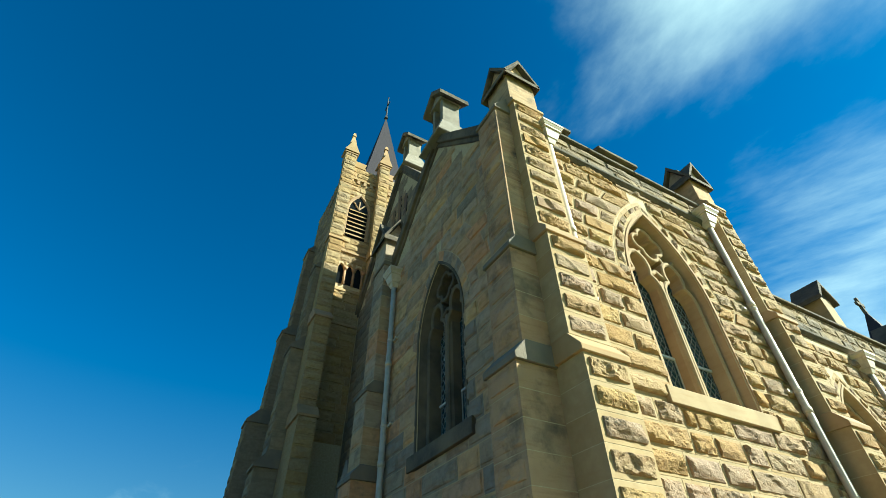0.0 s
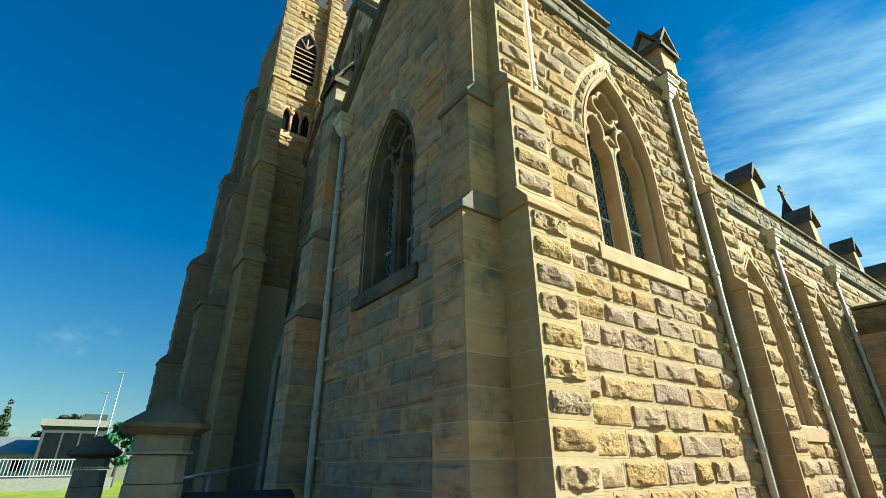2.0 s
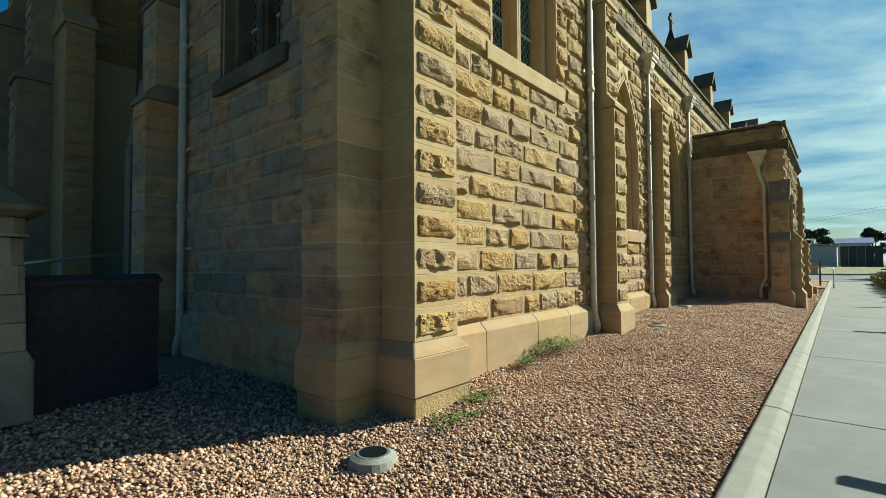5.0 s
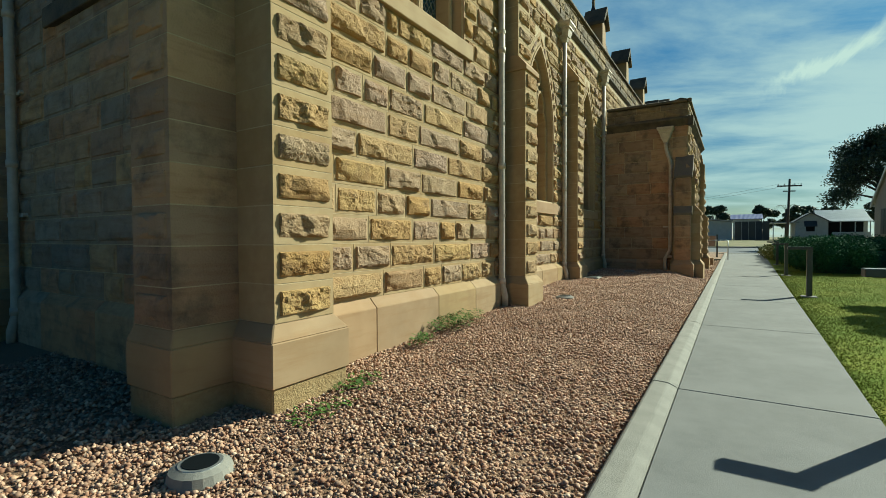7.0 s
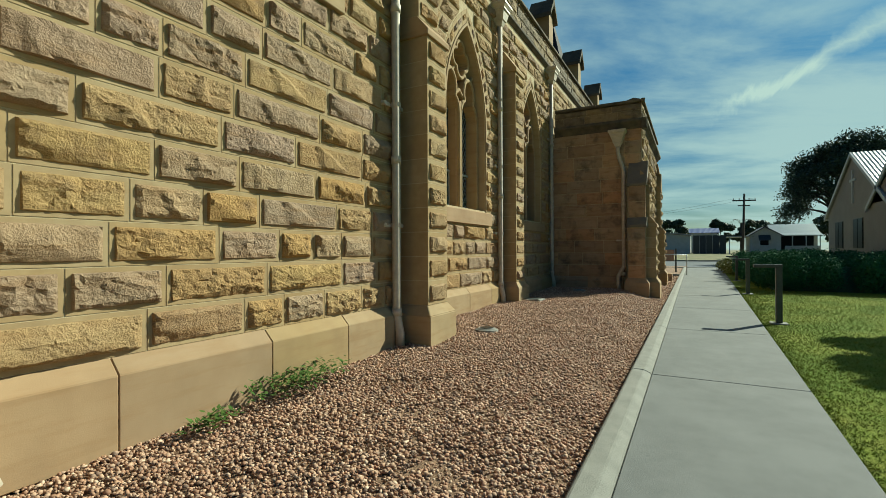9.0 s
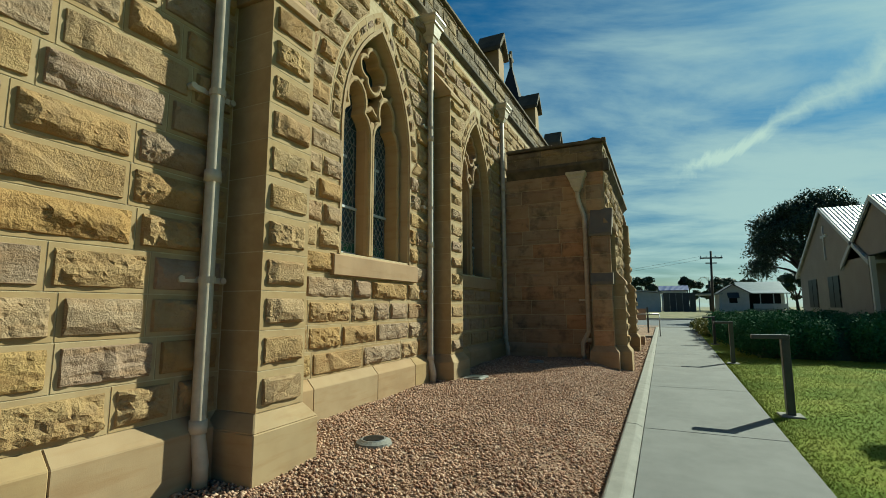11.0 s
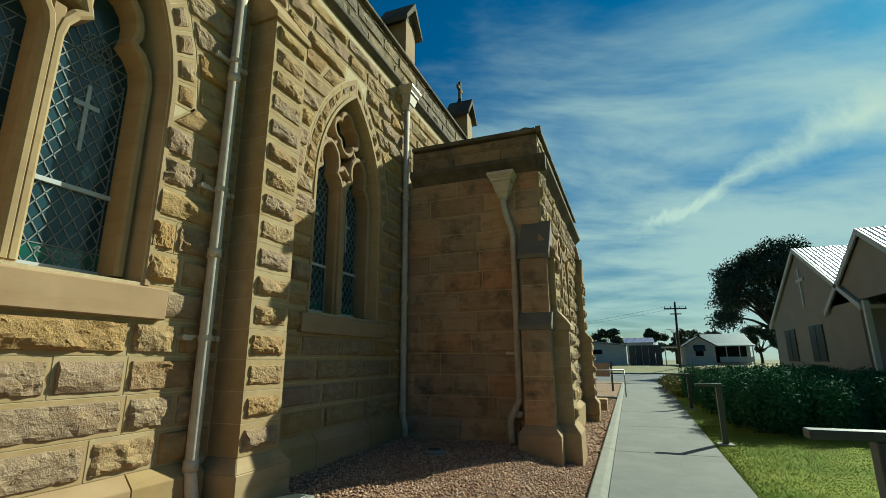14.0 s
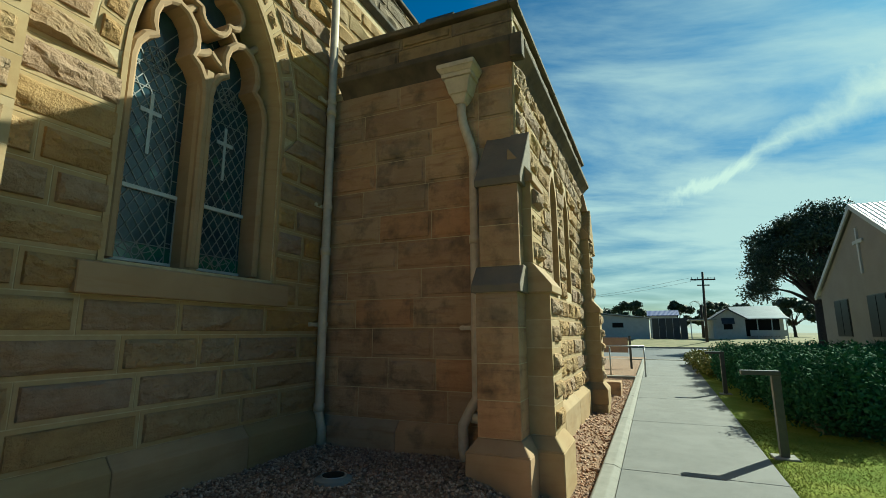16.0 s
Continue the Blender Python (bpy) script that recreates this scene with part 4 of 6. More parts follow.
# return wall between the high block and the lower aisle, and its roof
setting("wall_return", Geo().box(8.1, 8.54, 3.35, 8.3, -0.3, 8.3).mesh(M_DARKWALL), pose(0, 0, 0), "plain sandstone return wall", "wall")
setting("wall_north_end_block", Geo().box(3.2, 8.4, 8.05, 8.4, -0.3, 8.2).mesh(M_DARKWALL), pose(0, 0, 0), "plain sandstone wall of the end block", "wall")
# mostly unseen roof, added to block the sun
setting("roof_end_block", Geo().prism([(3.45, 8.15), (5.8, 10.45), (8.35, 8.0), (5.8, 10.3)], 3.3, 8.4).mesh(M_SLATE), pose(0, 0, 0), "mostly hidden slate roof of the end block, added to block sun", "roof")
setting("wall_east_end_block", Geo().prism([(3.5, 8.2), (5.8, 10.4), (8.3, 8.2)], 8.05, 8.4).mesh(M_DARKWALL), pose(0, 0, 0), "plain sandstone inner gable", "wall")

# ---- the aisle wall ----
a2 = Arch(10.91, 0.85, 2.02, 3.66, 1.72)
a3 = Arch(14.78, 0.85, 2.0, 3.66, 1.72)
wall_n = setting("wall_south_aisle", from_bm(backing(8.5, 36.0, -0.3, 6.42, [a2, a3], 0.5), M_MORTAR), N1,
                 "lower aisle wall of rock-faced golden sandstone blocks", "wall")
gothic_window("window_3", N1, a2, "two-light pointed stone window with leaded glass crosses and green panes")
gothic_window("window_4", N1, a3, "two-light pointed stone window with leaded glass beside the porch")
voussoirs(wall_n, a2, 0.06, 0.27, M_STONE)
voussoirs(wall_n, a3, 0.06, 0.27, M_STONE)
sill_course(wall_n, a2, M_STONE, 1.0)
sill_course(wall_n, a3, M_STONE, 1.0)
courses(wall_n, 8.565, 12.59, 0.57, 6.3, P, M_STONE, 1.0, [a2.hole(0.005, 0.285, 0.25)], start=3)
courses(wall_n, 13.14, 16.45, 0.57, 6.3, P, M_STONE, 1.0, [a3.hole(0.005, 0.285, 0.25)], start=5)
courses(wall_n, 12.6, 13.13, 5.65, 6.3, 0.217, M_STONE, 1.0)
far_n = Geo()
courses(None, 16.46, 36, 4.9, 6.3, P, M_STONES, 1.0, stuff=far_n)
part("far_stonework", far_n.mesh(M_STONES), wall_n)["kind"] = "stuff"
plinth_run(wall_n, 8.65, 12.50, 0.0, 0.57, 1.1, M_DRESS)
plinth_run(wall_n, 13.23, 16.45, 0.0, 0.57, 1.1, M_DRESS)
parapet("parapet_aisle", N1, 8.56, 36.0, 6.55, 7.3, [], "dark lichened sandstone parapet above the aisle")
b3 = buttress("buttress", pose(12.595, 3.72, 0), 0.535, [(0.35, 5.05)], "stepped sandstone buttress between two pointed windows", M_STONE, M_DRESS, 0.05)
for gx in (12.72, 16.6, 20.5, 24.4, 28.6, 32.6):
    pin = thing("parapet_pinnacle", pose(gx, 3.72, 7.2), "dark gabled stone pinnacle on the aisle parapet", "pinnacle", "parapet pinnacles")
    part("block", Geo().box(-.2, .24, -.05, .45, 0.0, .85).mesh(M_DRESS, bevel=.01), pin)
    part("gable_cap", Geo().prism_y([(-.36, .72), (-.36, .84), (.02, 1.38), (.40, .84), (.40, .72), (.02, 1.2)], -.15, .55).mesh(M_COPING, bevel=.008), pin)
    part("gable_core", Geo().prism_y([(-.22, .80), (.26, .80), (.02, 1.22)], -.04, .44).mesh(M_COPING), pin)
# unseen roof volume, added for the shadow it casts
setting("roof_aisle", Geo().prism([(4.1, 6.6), (9.5, 11.5), (15.0, 6.6), (9.5, 11.3)], 8.5, 36).mesh(M_SLATE), pose(0, 0, 0), "hidden slate roof volume behind the parapet, added to cast shadow", "roof")

# ---- the porch ----
PW = pose(16.55, 0, 0, 0, 0, -90)
PS = pose(0, 1.24, 0)
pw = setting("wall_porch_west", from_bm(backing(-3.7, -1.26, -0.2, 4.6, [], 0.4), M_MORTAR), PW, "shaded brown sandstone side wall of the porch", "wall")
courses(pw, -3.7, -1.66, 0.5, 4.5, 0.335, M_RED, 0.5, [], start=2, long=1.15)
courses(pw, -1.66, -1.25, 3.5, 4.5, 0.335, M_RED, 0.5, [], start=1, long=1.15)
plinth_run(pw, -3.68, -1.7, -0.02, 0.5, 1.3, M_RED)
pa = Arch(18.65, 0.26, 2.1, 3.35, 0.45)
pb = Arch(19.75, 0.26, 2.1, 3.35, 0.45)
ps = setting("wall_porch_south", from_bm(backing(16.57, 22.3, -0.2, 4.6, [pa, pb], 0.4), M_MORTAR), PS, "sunlit rock-faced sandstone front wall of the porch", "wall")
courses(ps, 16.57, 22.3, 0.5, 4.5, P, M_STONE, 1.0, [pa.hole(0.03, 0.06, 0.1), pb.hole(0.03, 0.06, 0.1)])
plinth_run(ps, 17.4, 21.2, -0.02, 0.5, 1.2, M_DRESS)
for k, ar in enumerate((pa, pb)):
    w = thing("window_%d" % (5 + k), PS, "small pointed lancet window in the porch wall", "window", "", "structure")
    g = ar.outline(0.02)
    n = len(g)
    part("pane", mesh_of([(x, 0.16, z) for x, z in g], [tuple(range(n))], M_GLASS), w)
    o = ar.outline(-0.06)
    part("surround", mesh_of([(x, -0.01, z) for x, z in o] + [(x, -0.01, z) for x, z in g] + [(x, 0.2, z) for x, z in g],
                             [(r * n + i, r * n + i + 1, (r + 1) * n + i + 1, (r + 1) * n + i) for r in range(2) for i in range(n - 1)], M_DRESS), w)
parapet("parapet_porch_west", PW, -3.55, -1.235, 4.72, 5.28, [], "dark weathered stone parapet of the porch", 0.4, True)
parapet("parapet_porch_south", PS, 16.56, 22.4, 4.72, 5.28, [], "dark weathered stone parapet along the porch front", 0.4, True)
corner = thing("porch_corner_coping", pose(16.55, 1.24, 0), "dark weathered coping block at the porch corner", "coping", "", "structure")
part("cornice_block", Geo().box(-.14, -.002, -.14, -.002, 4.46, 4.74).mesh(M_COPING, bevel=.01), corner)
part("coping_block", Geo().box(-.09, .006, -.09, .006, 5.16, 5.26).mesh(M_COPING, bevel=.01), corner)
setting("roof_porch", Geo().box(16.8, 22.2, 1.5, 3.72, 4.5, 4.6).mesh(M_SLATE), pose(0, 0, 0), "flat porch roof behind the parapet", "roof")
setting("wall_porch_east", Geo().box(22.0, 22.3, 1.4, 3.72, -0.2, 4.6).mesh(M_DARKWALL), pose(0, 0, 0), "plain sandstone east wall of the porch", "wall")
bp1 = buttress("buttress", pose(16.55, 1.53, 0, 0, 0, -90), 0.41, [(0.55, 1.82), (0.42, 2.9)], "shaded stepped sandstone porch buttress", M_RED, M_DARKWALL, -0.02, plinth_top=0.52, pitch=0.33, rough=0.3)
bp2 = buttress("buttress", pose(16.3, 1.24, 0), 0.46, [(0.35, 1.83), (0.2, 2.95)], "sunlit stepped sandstone porch buttress", M_STONE, M_DRESS, -0.02, plinth_top=0.52)
bp3 = buttress("buttress", pose(21.4, 1.24, 0), 0.44, [(0.30, 1.83), (0.18, 3.3)], "sunlit stepped sandstone porch buttress by the doorway", M_STONE, M_DRESS, -0.05, plinth_top=0.52)
hood = thing("doorway_gablet", pose(22.0, 1.2, 3.3), "small crocketed stone gablet by the porch doorway", "gablet")
part("gable", Geo().prism_y([(-.5, -.2), (.5, -.2), (0, .75)], -.15, .25).mesh(M_STONES, bevel=.02), hood)
part("finial", Geo().frustum((-.12, .12, -.1, .1), (-.03, .03, -.03, .03), .7, 1.1).mesh(M_DRESS), hood)

# ---- downpipes ----
downpipe(pose(7.82, 3.32, 0), 8.2, "cream painted downpipe with hopper beside the tall buttress", (1.55, 3.0, 4.45, 5.9), base=0.1)
downpipe(pose(12.345, 3.72, 0), 6.35, "cream painted downpipe with hopper beside the aisle buttress", (1.6, 3.0, 4.4), base=0.14)
downpipe(pose(16.40, 3.72, 0), 6.4, "cream painted downpipe in the corner by the porch", (1.55, 3.0, 4.4), base=0.2)
downpipe(pose(16.55, 1.69, 0, 0, 0, -90), 4.42, "cream painted downpipe with hopper on the porch wall", (1.5,), swan=-0.14, base=0.2, kick=-0.13)
downpipe(pose(3.18, 7.66, 0, 0, 0, -90), 8.0, "pale painted downpipe on the shaded gable wall", (1.5, 3.0, 4.6, 6.3), base=-0.1)
downpipe(pose(3.868, 3.32, 0), 8.3, "cream painted downpipe with hopper on the corner buttress", (1.9, 3.4, 4.9), base=0.06, kick=0.19)

# ---- the higher gable and the tower behind ----
GX, GY = 4.0, 9.9
W2 = pose(GX, 0, 0, 0, 0, -90)


def high_top(u):
    return 14.6 - abs(-u - GY) * 1.42


g2 = setting("wall_high_gable", from_bm(backing(-13.0, -8.4, -0.3, high_top, [], 0.5, (-GY, -9.2)), M_MORTAR), W2, "tall shaded sandstone gable wall behind the end block", "wall")
gs = Geo()
courses(None, -12.9, -8.5, 0.5, 14.3, P, M_WEST, 0.5, top=high_top, stuff=gs)
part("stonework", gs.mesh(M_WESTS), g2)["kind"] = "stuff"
for k, du in enumerate((-0.45, 0, 0.45)):
    lanc = thing("lancet_window", W2, "narrow dark lancet opening near the gable apex", "window", "gable lancets", "structure")
    a = Arch(-GY + du, 0.11, 12.0, 12.75 + (0.3 if du == 0 else 0), 0.2)
    o = a.outline()
    part("opening", mesh_of([(x, -0.03, z) for x, z in o] + [(x, 0.05, z) for x, z in o],
                            [tuple(range(len(o)))] + [(i, i + len(o), i + len(o) + 1, i + 1) for i in range(len(o) - 1)], M_DARKGLASS), lanc)
tall = thing("lancet_window", W2, "tall shaded lancet window in the high gable wall", "window", "", "structure")
a = Arch(-10.0, 0.55, 3.2, 7.6, 1.1)
o = a.outline()
part("pane", mesh_of([(x, -0.035, z) for x, z in o] + [(x, 0.05, z) for x, z in o],
                     [tuple(range(len(o)))] + [(i, i + len(o), i + len(o) + 1, i + 1) for i in range(len(o) - 1)], M_DARKGLASS), tall)
raking_coping("gable_coping_high", W2, [(-13.0, 10.2), (-GY, 14.6), (-8.4, 12.5)], 0.55, "dark stone coping along the high gable")
f2 = copy_thing(fin, pose(GX + .3, GY, 14.5))
# unseen nave roof with assumed size, added to throw shadow on the tower
setting("roof_nave", Geo().prism([(7.0, 10.4), (GY, 14.5), (13.0, 10.2), (GY, 14.3)], GX + .2, 36).mesh(M_SLATE), pose(0, 0, 0), "hidden steep slate nave roof, added to cast shadow on the tower", "roof")
setting("wall_nave_south", Geo().box(GX + .2, 36, 8.5, 8.8, 6, 12.6).mesh(M_DARKWALL), pose(0, 0, 0), "upper nave wall", "wall")
setting("wall_nave_north", Geo().box(GX + .2, 36, 13.0, 13.4, -.3, 10.4).mesh(M_DARKWALL), pose(0, 0, 0), "north nave wall", "wall")
setting("wall_east", Geo().box(35.6, 36, 3.8, 13.4, -.3, 10.4).mesh(M_DARKWALL), pose(0, 0, 0), "east end wall", "wall")
dg = thing("doorway_gablet", pose(3.0, 9.3, 0), "gabled stone door surround in shadow", "doorway")
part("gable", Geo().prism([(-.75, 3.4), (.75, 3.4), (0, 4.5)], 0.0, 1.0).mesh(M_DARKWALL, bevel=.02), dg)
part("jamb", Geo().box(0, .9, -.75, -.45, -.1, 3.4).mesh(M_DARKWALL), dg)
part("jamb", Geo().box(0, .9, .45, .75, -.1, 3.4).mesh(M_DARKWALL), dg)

# tower
TX0, TX1, TY0, TY1, TTOP = 2.72, 6.7, 13.0, 17.0, 17.6
tower = thing("church_tower", pose(0, 0, 0), "tall sandstone church tower with louvred belfry and slate spirelet", "tower")
body = Geo().box(TX0, TX1, TY0, TY1, -0.3, TTOP)
part("core", body.mesh(M_MORTAR), tower)
ta = Arch(3.46, 0.40, 13.55, 15.0, 0.85)
ts = Geo()
tri3 = [Arch(3.46 + d, 0.125, 11.35, 11.95, 0.22) for d in (-0.33, 0, 0.33)]
courses(None, TX0, TX1, 6.0, TTOP, P, M_STONES, 0.9, [ta.hole(0.02, 0.02)] + [q.hole(0.02, 0.02) for q in tri3], stuff=ts)
ts.moved(pose(0, TY0 - 0.012, 0))
part("south_stonework", ts.mesh(M_STONES), tower)["kind"] = "stuff"
tw = Geo()
courses(None, -TY1, -TY0, 0.5, TTOP, P, M_STONES, 0.9, stuff=tw)
tw.moved(pose(TX0 - 0.012, 0, 0, 0, 0, -90))
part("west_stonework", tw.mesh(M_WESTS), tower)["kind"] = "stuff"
bf = part("belfry_window", mesh_of([(x, TY0 - 0.014, z) for x, z in ta.outline()], [tuple(range(len(ta.outline())))], M_DARKGLASS), tower)
for k in range(7):
    z = 13.62 + k * 0.215
    part("louvre", Geo().prism([(TY0 - .09, z), (TY0 - .09, z + .05), (TY0 - .015, z + .13), (TY0 - .015, z + .08)], 3.08, 3.84).mesh(M_DRESS), bf)
lt = Geo()
ribbon(lt, ta.outline(-0.06), 0.14, TY0 - 0.07, TY0 + 0.02)
for s in (-1, 0, 1):
    ribbon(lt, [(3.46, 15.12), (3.46 + s * 0.24, 15.55 - abs(s) * 0.1)], 0.06, TY0 - 0.06, TY0)
part("belfry_tracery", lt.mesh(M_DRESS), bf)
for q in tri3:
    w3 = part("gallery_window", mesh_of([(x, TY0 - 0.013, z) for x, z in q.outline()], [tuple(range(len(q.outline())))], M_DARKGLASS), tower)
    rb = Geo()
    ribbon(rb, q.outline(-0.03, n=4)[1:-1], 0.06, TY0 - 0.09, TY0)
    part("hood", rb.mesh(M_DRESS), w3)
for d in (-0.495, -0.165, 0.165, 0.495):
    g = Geo().tube([(3.46 + d, TY0 - 0.05, 11.35), (3.46 + d, TY0 - 0.05, 11.95)], 0.045, 8)
    g.frustum((3.40 + d, 3.52 + d, TY0 - .11, TY0), (3.37 + d, 3.55 + d, TY0 - .13, TY0), 11.95, 12.07)
    part("colonnette", g.mesh(M_RED, True), tower)
for z, pj in ((12.75, .08), (11.05, .06), (16.75, .10), (9.7, .09)):
    part("string_course", Geo().prism([(TY0 - pj, z), (TY0 - pj, z + .07), (TY0 - .01, z + .13), (TY0 - .01, z)], TX0, TX1).mesh(M_DRESS), tower)
for k in range(14):
    x = TX0 + .2 + k * 0.28
    part("corbel", Geo().box(x, x + .12, TY0 - .09, TY0, 16.55, 16.75).mesh(M_DRESS), tower)
for k in range(3):
    part("merlon", Geo().box(2.95 + k * 1.3, 3.5 + k * 1.3, TY0 - .04, TY0 + .35, TTOP - .02, TTOP + .38).mesh(M_DRESS, bevel=.02), tower)


def tower_buttress(x0, x1, steps, pin_z):
    g, caps = Geo(), []
    z = -0.2
    for proj, top in steps:
        courses(None, x0, x1, max(z, 2.0), top, P, M_STONES, 0.8, stuff=(q := Geo()))
        q.moved(pose(0, TY0 - proj, 0))
        g.add(q.v, q.f)
        g.box(x0 + .01, x1 - .01, TY0 - proj + .012, TY0, z, top)
        caps.append(Geo().prism([(TY0 - proj - .04, top), (TY0 - proj - .04, top + .06), (TY0 - proj + .28, top + .4), (TY0, top + .4), (TY0, top)], x0 - .04, x1 + .04))
        z = top
    b = part("buttress", g.mesh(M_STONES), tower)
    for c in caps:
        part("weathering", c.mesh(M_DRESS), b)
    cx, y0 = (x0 + x1) / 2, TY0 - steps[-1][0]
    g = Geo().prism_y([(x0 - .08, pin_z - .3), (cx, pin_z + .5), (x1 + .08, pin_z - .3)], y0 - .08, y0 + .5)
    g.frustum((cx - .16, cx + .16, y0, y0 + .34), (cx - .04, cx + .04, y0 + .12, y0 + .22), pin_z + .3, pin_z + 1.0)
    g.frustum((cx - .09, cx + .09, y0 + .08, y0 + .26), (cx - .05, cx + .05, y0 + .12, y0 + .22), pin_z + 1.0, pin_z + 1.25)
    g.box(x0, x1, y0, y0 + .45, pin_z - .9, pin_z - .3)
    part("pinnacle", g.mesh(M_DRESS), b)


tower_buttress(2.45, 2.95, [(1.1, 6.2), (0.75, 9.4), (0.45, 12.9), (0.3, 18.0)], 18.4)
tower_buttress(4.05, 4.5, [(0.45, 12.6), (0.3, 18.0)], 18.4)


def west_tower_buttress(y0, y1, steps):
    g, caps = Geo(), []
    z = -0.2
    for proj, top in steps:
        courses(None, -y1, -y0, max(z, 0.5), top, P, M_STONES, 0.9, stuff=(q := Geo()))
        q.moved(pose(TX0 - proj, 0, 0, 0, 0, -90))
        g.add(q.v, q.f)
        g.box(TX0 - proj + .012, TX0, y0 + .01, y1 - .01, z, top)
        caps.append(Geo().prism_y([(TX0 - proj - .05, top), (TX0 - proj - .05, top + .07), (TX0 - proj + .3, top + .45), (TX0, top + .45), (TX0, top)], y0 - .05, y1 + .05))
        z = top
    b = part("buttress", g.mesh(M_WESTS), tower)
    for c in caps:
        part("weathering", c.mesh(M_DARKWALL), b)


west_tower_buttress(13.05, 13.75, [(0.85, 5.2), (0.62, 8.6), (0.42, 11.8), (0.22, 15.5)])
west_tower_buttress(16.2, 16.95, [(1.15, 4.2), (0.95, 7.4), (0.55, 10.8), (0.3, 15.0)])
# spirelet
sx, sy = 4.75, 15.0
sp = part("spire", mesh_of([(sx - 1.15, sy - 1.15, 17.6), (sx + 1.15, sy - 1.15, 17.6), (sx + 1.15, sy + 1.15, 17.6), (sx - 1.15, sy + 1.15, 17.6), (sx, sy, 25.4)],
                           [(3, 2, 1, 0), (0, 1, 4), (1, 2, 4), (2, 3, 4), (3, 0, 4)], M_SLATE), tower, None, "steep purple slate spirelet")
part("weathervane", Geo().tube([(sx, sy, 25.2), (sx, sy, 27.6)], [.05, .03], 6).box(sx - .02, sx + .02, sy - .35, sy + .35, 26.6, 26.7).frustum((sx - .1, sx + .1, sy - .1, sy + .1), (sx - .02, sx + .02, sy - .02, sy + .02), 25.3, 25.7).mesh(M_IRON), sp)

# cross-topped spirelet over the far end
cs = thing("spirelet", pose(32.5, 8.0, 0), "dark spirelet with a stone cross beyond the nave", "spirelet")
part("roof", mesh_of([(-.8, -.8, 13.3), (.8, -.8, 13.3), (.8, .8, 13.3), (-.8, .8, 13.3), (0, 0, 16.6)], [(3, 2, 1, 0), (0, 1, 4), (1, 2, 4), (2, 3, 4), (3, 0, 4)], M_SLATE), cs)
part("base", Geo().box(-.8, .8, -.8, .8, 8, 13.3).mesh(M_COPING), cs)
part("cross", Geo().box(-.08, .08, -.08, .08, 16.3, 17.4).box(-.4, .4, -.07, .07, 16.85, 17.05).mesh(M_COPING), cs)

# ---- ground ----
def grid_mesh(x0, x1, y0, y1, nx, ny, fz, material, smooth=True):
    v = [(x0 + (x1 - x0) * i / nx, y0 + (y1 - y0) * j / ny) for j in range(ny + 1) for i in range(nx + 1)]
    f = [(j * (nx + 1) + i, j * (nx + 1) + i + 1, (j + 1) * (nx + 1) + i + 1, (j + 1) * (nx + 1) + i) for j in range(ny) for i in range(nx)]
    return mesh_of([(x, y, fz(x, y)) for x, y in v], f, material, smooth)


def path_edge(x):
    return -0.63 - 0.026 * x


setting("ground", grid_mesh(-1500, 1500, -1500, 1500, 40, 40, lambda x, y: -0.3, M_SOIL), pose(0, 0, 0), "flat earth reaching the horizon", "ground")
setting("gravel_bed", grid_mesh(-0.6, 44, 0.5, 3.9, 150, 14, lambda x, y: bed(x, y) - 0.012, M_BED), pose(0, 0, 0), "bed of brown river gravel beside the church", "gravel")
setting("gravel_bed_west", grid_mesh(-0.6, 4.0, 3.9, 12.0, 20, 30, lambda x, y: bed(x, 3) - 0.012, M_BED), pose(0, 0, 0), "shaded gravel beside the gable wall", "gravel")

# path slabs with joints, and kerb stones
xs = [-6.0, -1.2, 1.9, 5.05, 8.2, 11.3, 14.4, 17.5, 20.6, 23.7, 26.8, 30.0, 33.2, 36.4, 40.0]
path = thing("path", pose(0, 0, 0), "pale grey concrete footpath with control joints", "path", "", "structure")
for p, q in zip(xs, xs[1:]):
    g = Geo()
    a, b = p + 0.004, q - 0.004
    v = [(a, path_edge(a), -0.12), (b, path_edge(b), -0.12), (b, 0.43, -0.12), (a, 0.43, -0.12), (a, path_edge(a), 0), (b, path_edge(b), 0), (b, 0.43, 0), (a, 0.43, 0)]
    g.add(v, [(3, 2, 1, 0), (4, 5, 6, 7), (0, 1, 5, 4), (1, 2, 6, 5), (2, 3, 7, 6), (3, 0, 4, 7)])
    part("slab", g.mesh(M_CONC, bevel=0.006), path)
kerb = thing("kerb", pose(0, 0, 0), "pale concrete kerb between path and gravel", "kerb", "", "structure")
for p, q in zip(xs, xs[1:]):
    g = Geo().prism([(0.435, -0.12), (0.435, 0.004), (0.50, 0.035), (0.61, 0.04), (0.635, 0.01), (0.635, -0.12)], p + 0.003, q - 0.003)
    part("kerb_stone", g.mesh(M_KERB, bevel=0.008), kerb)


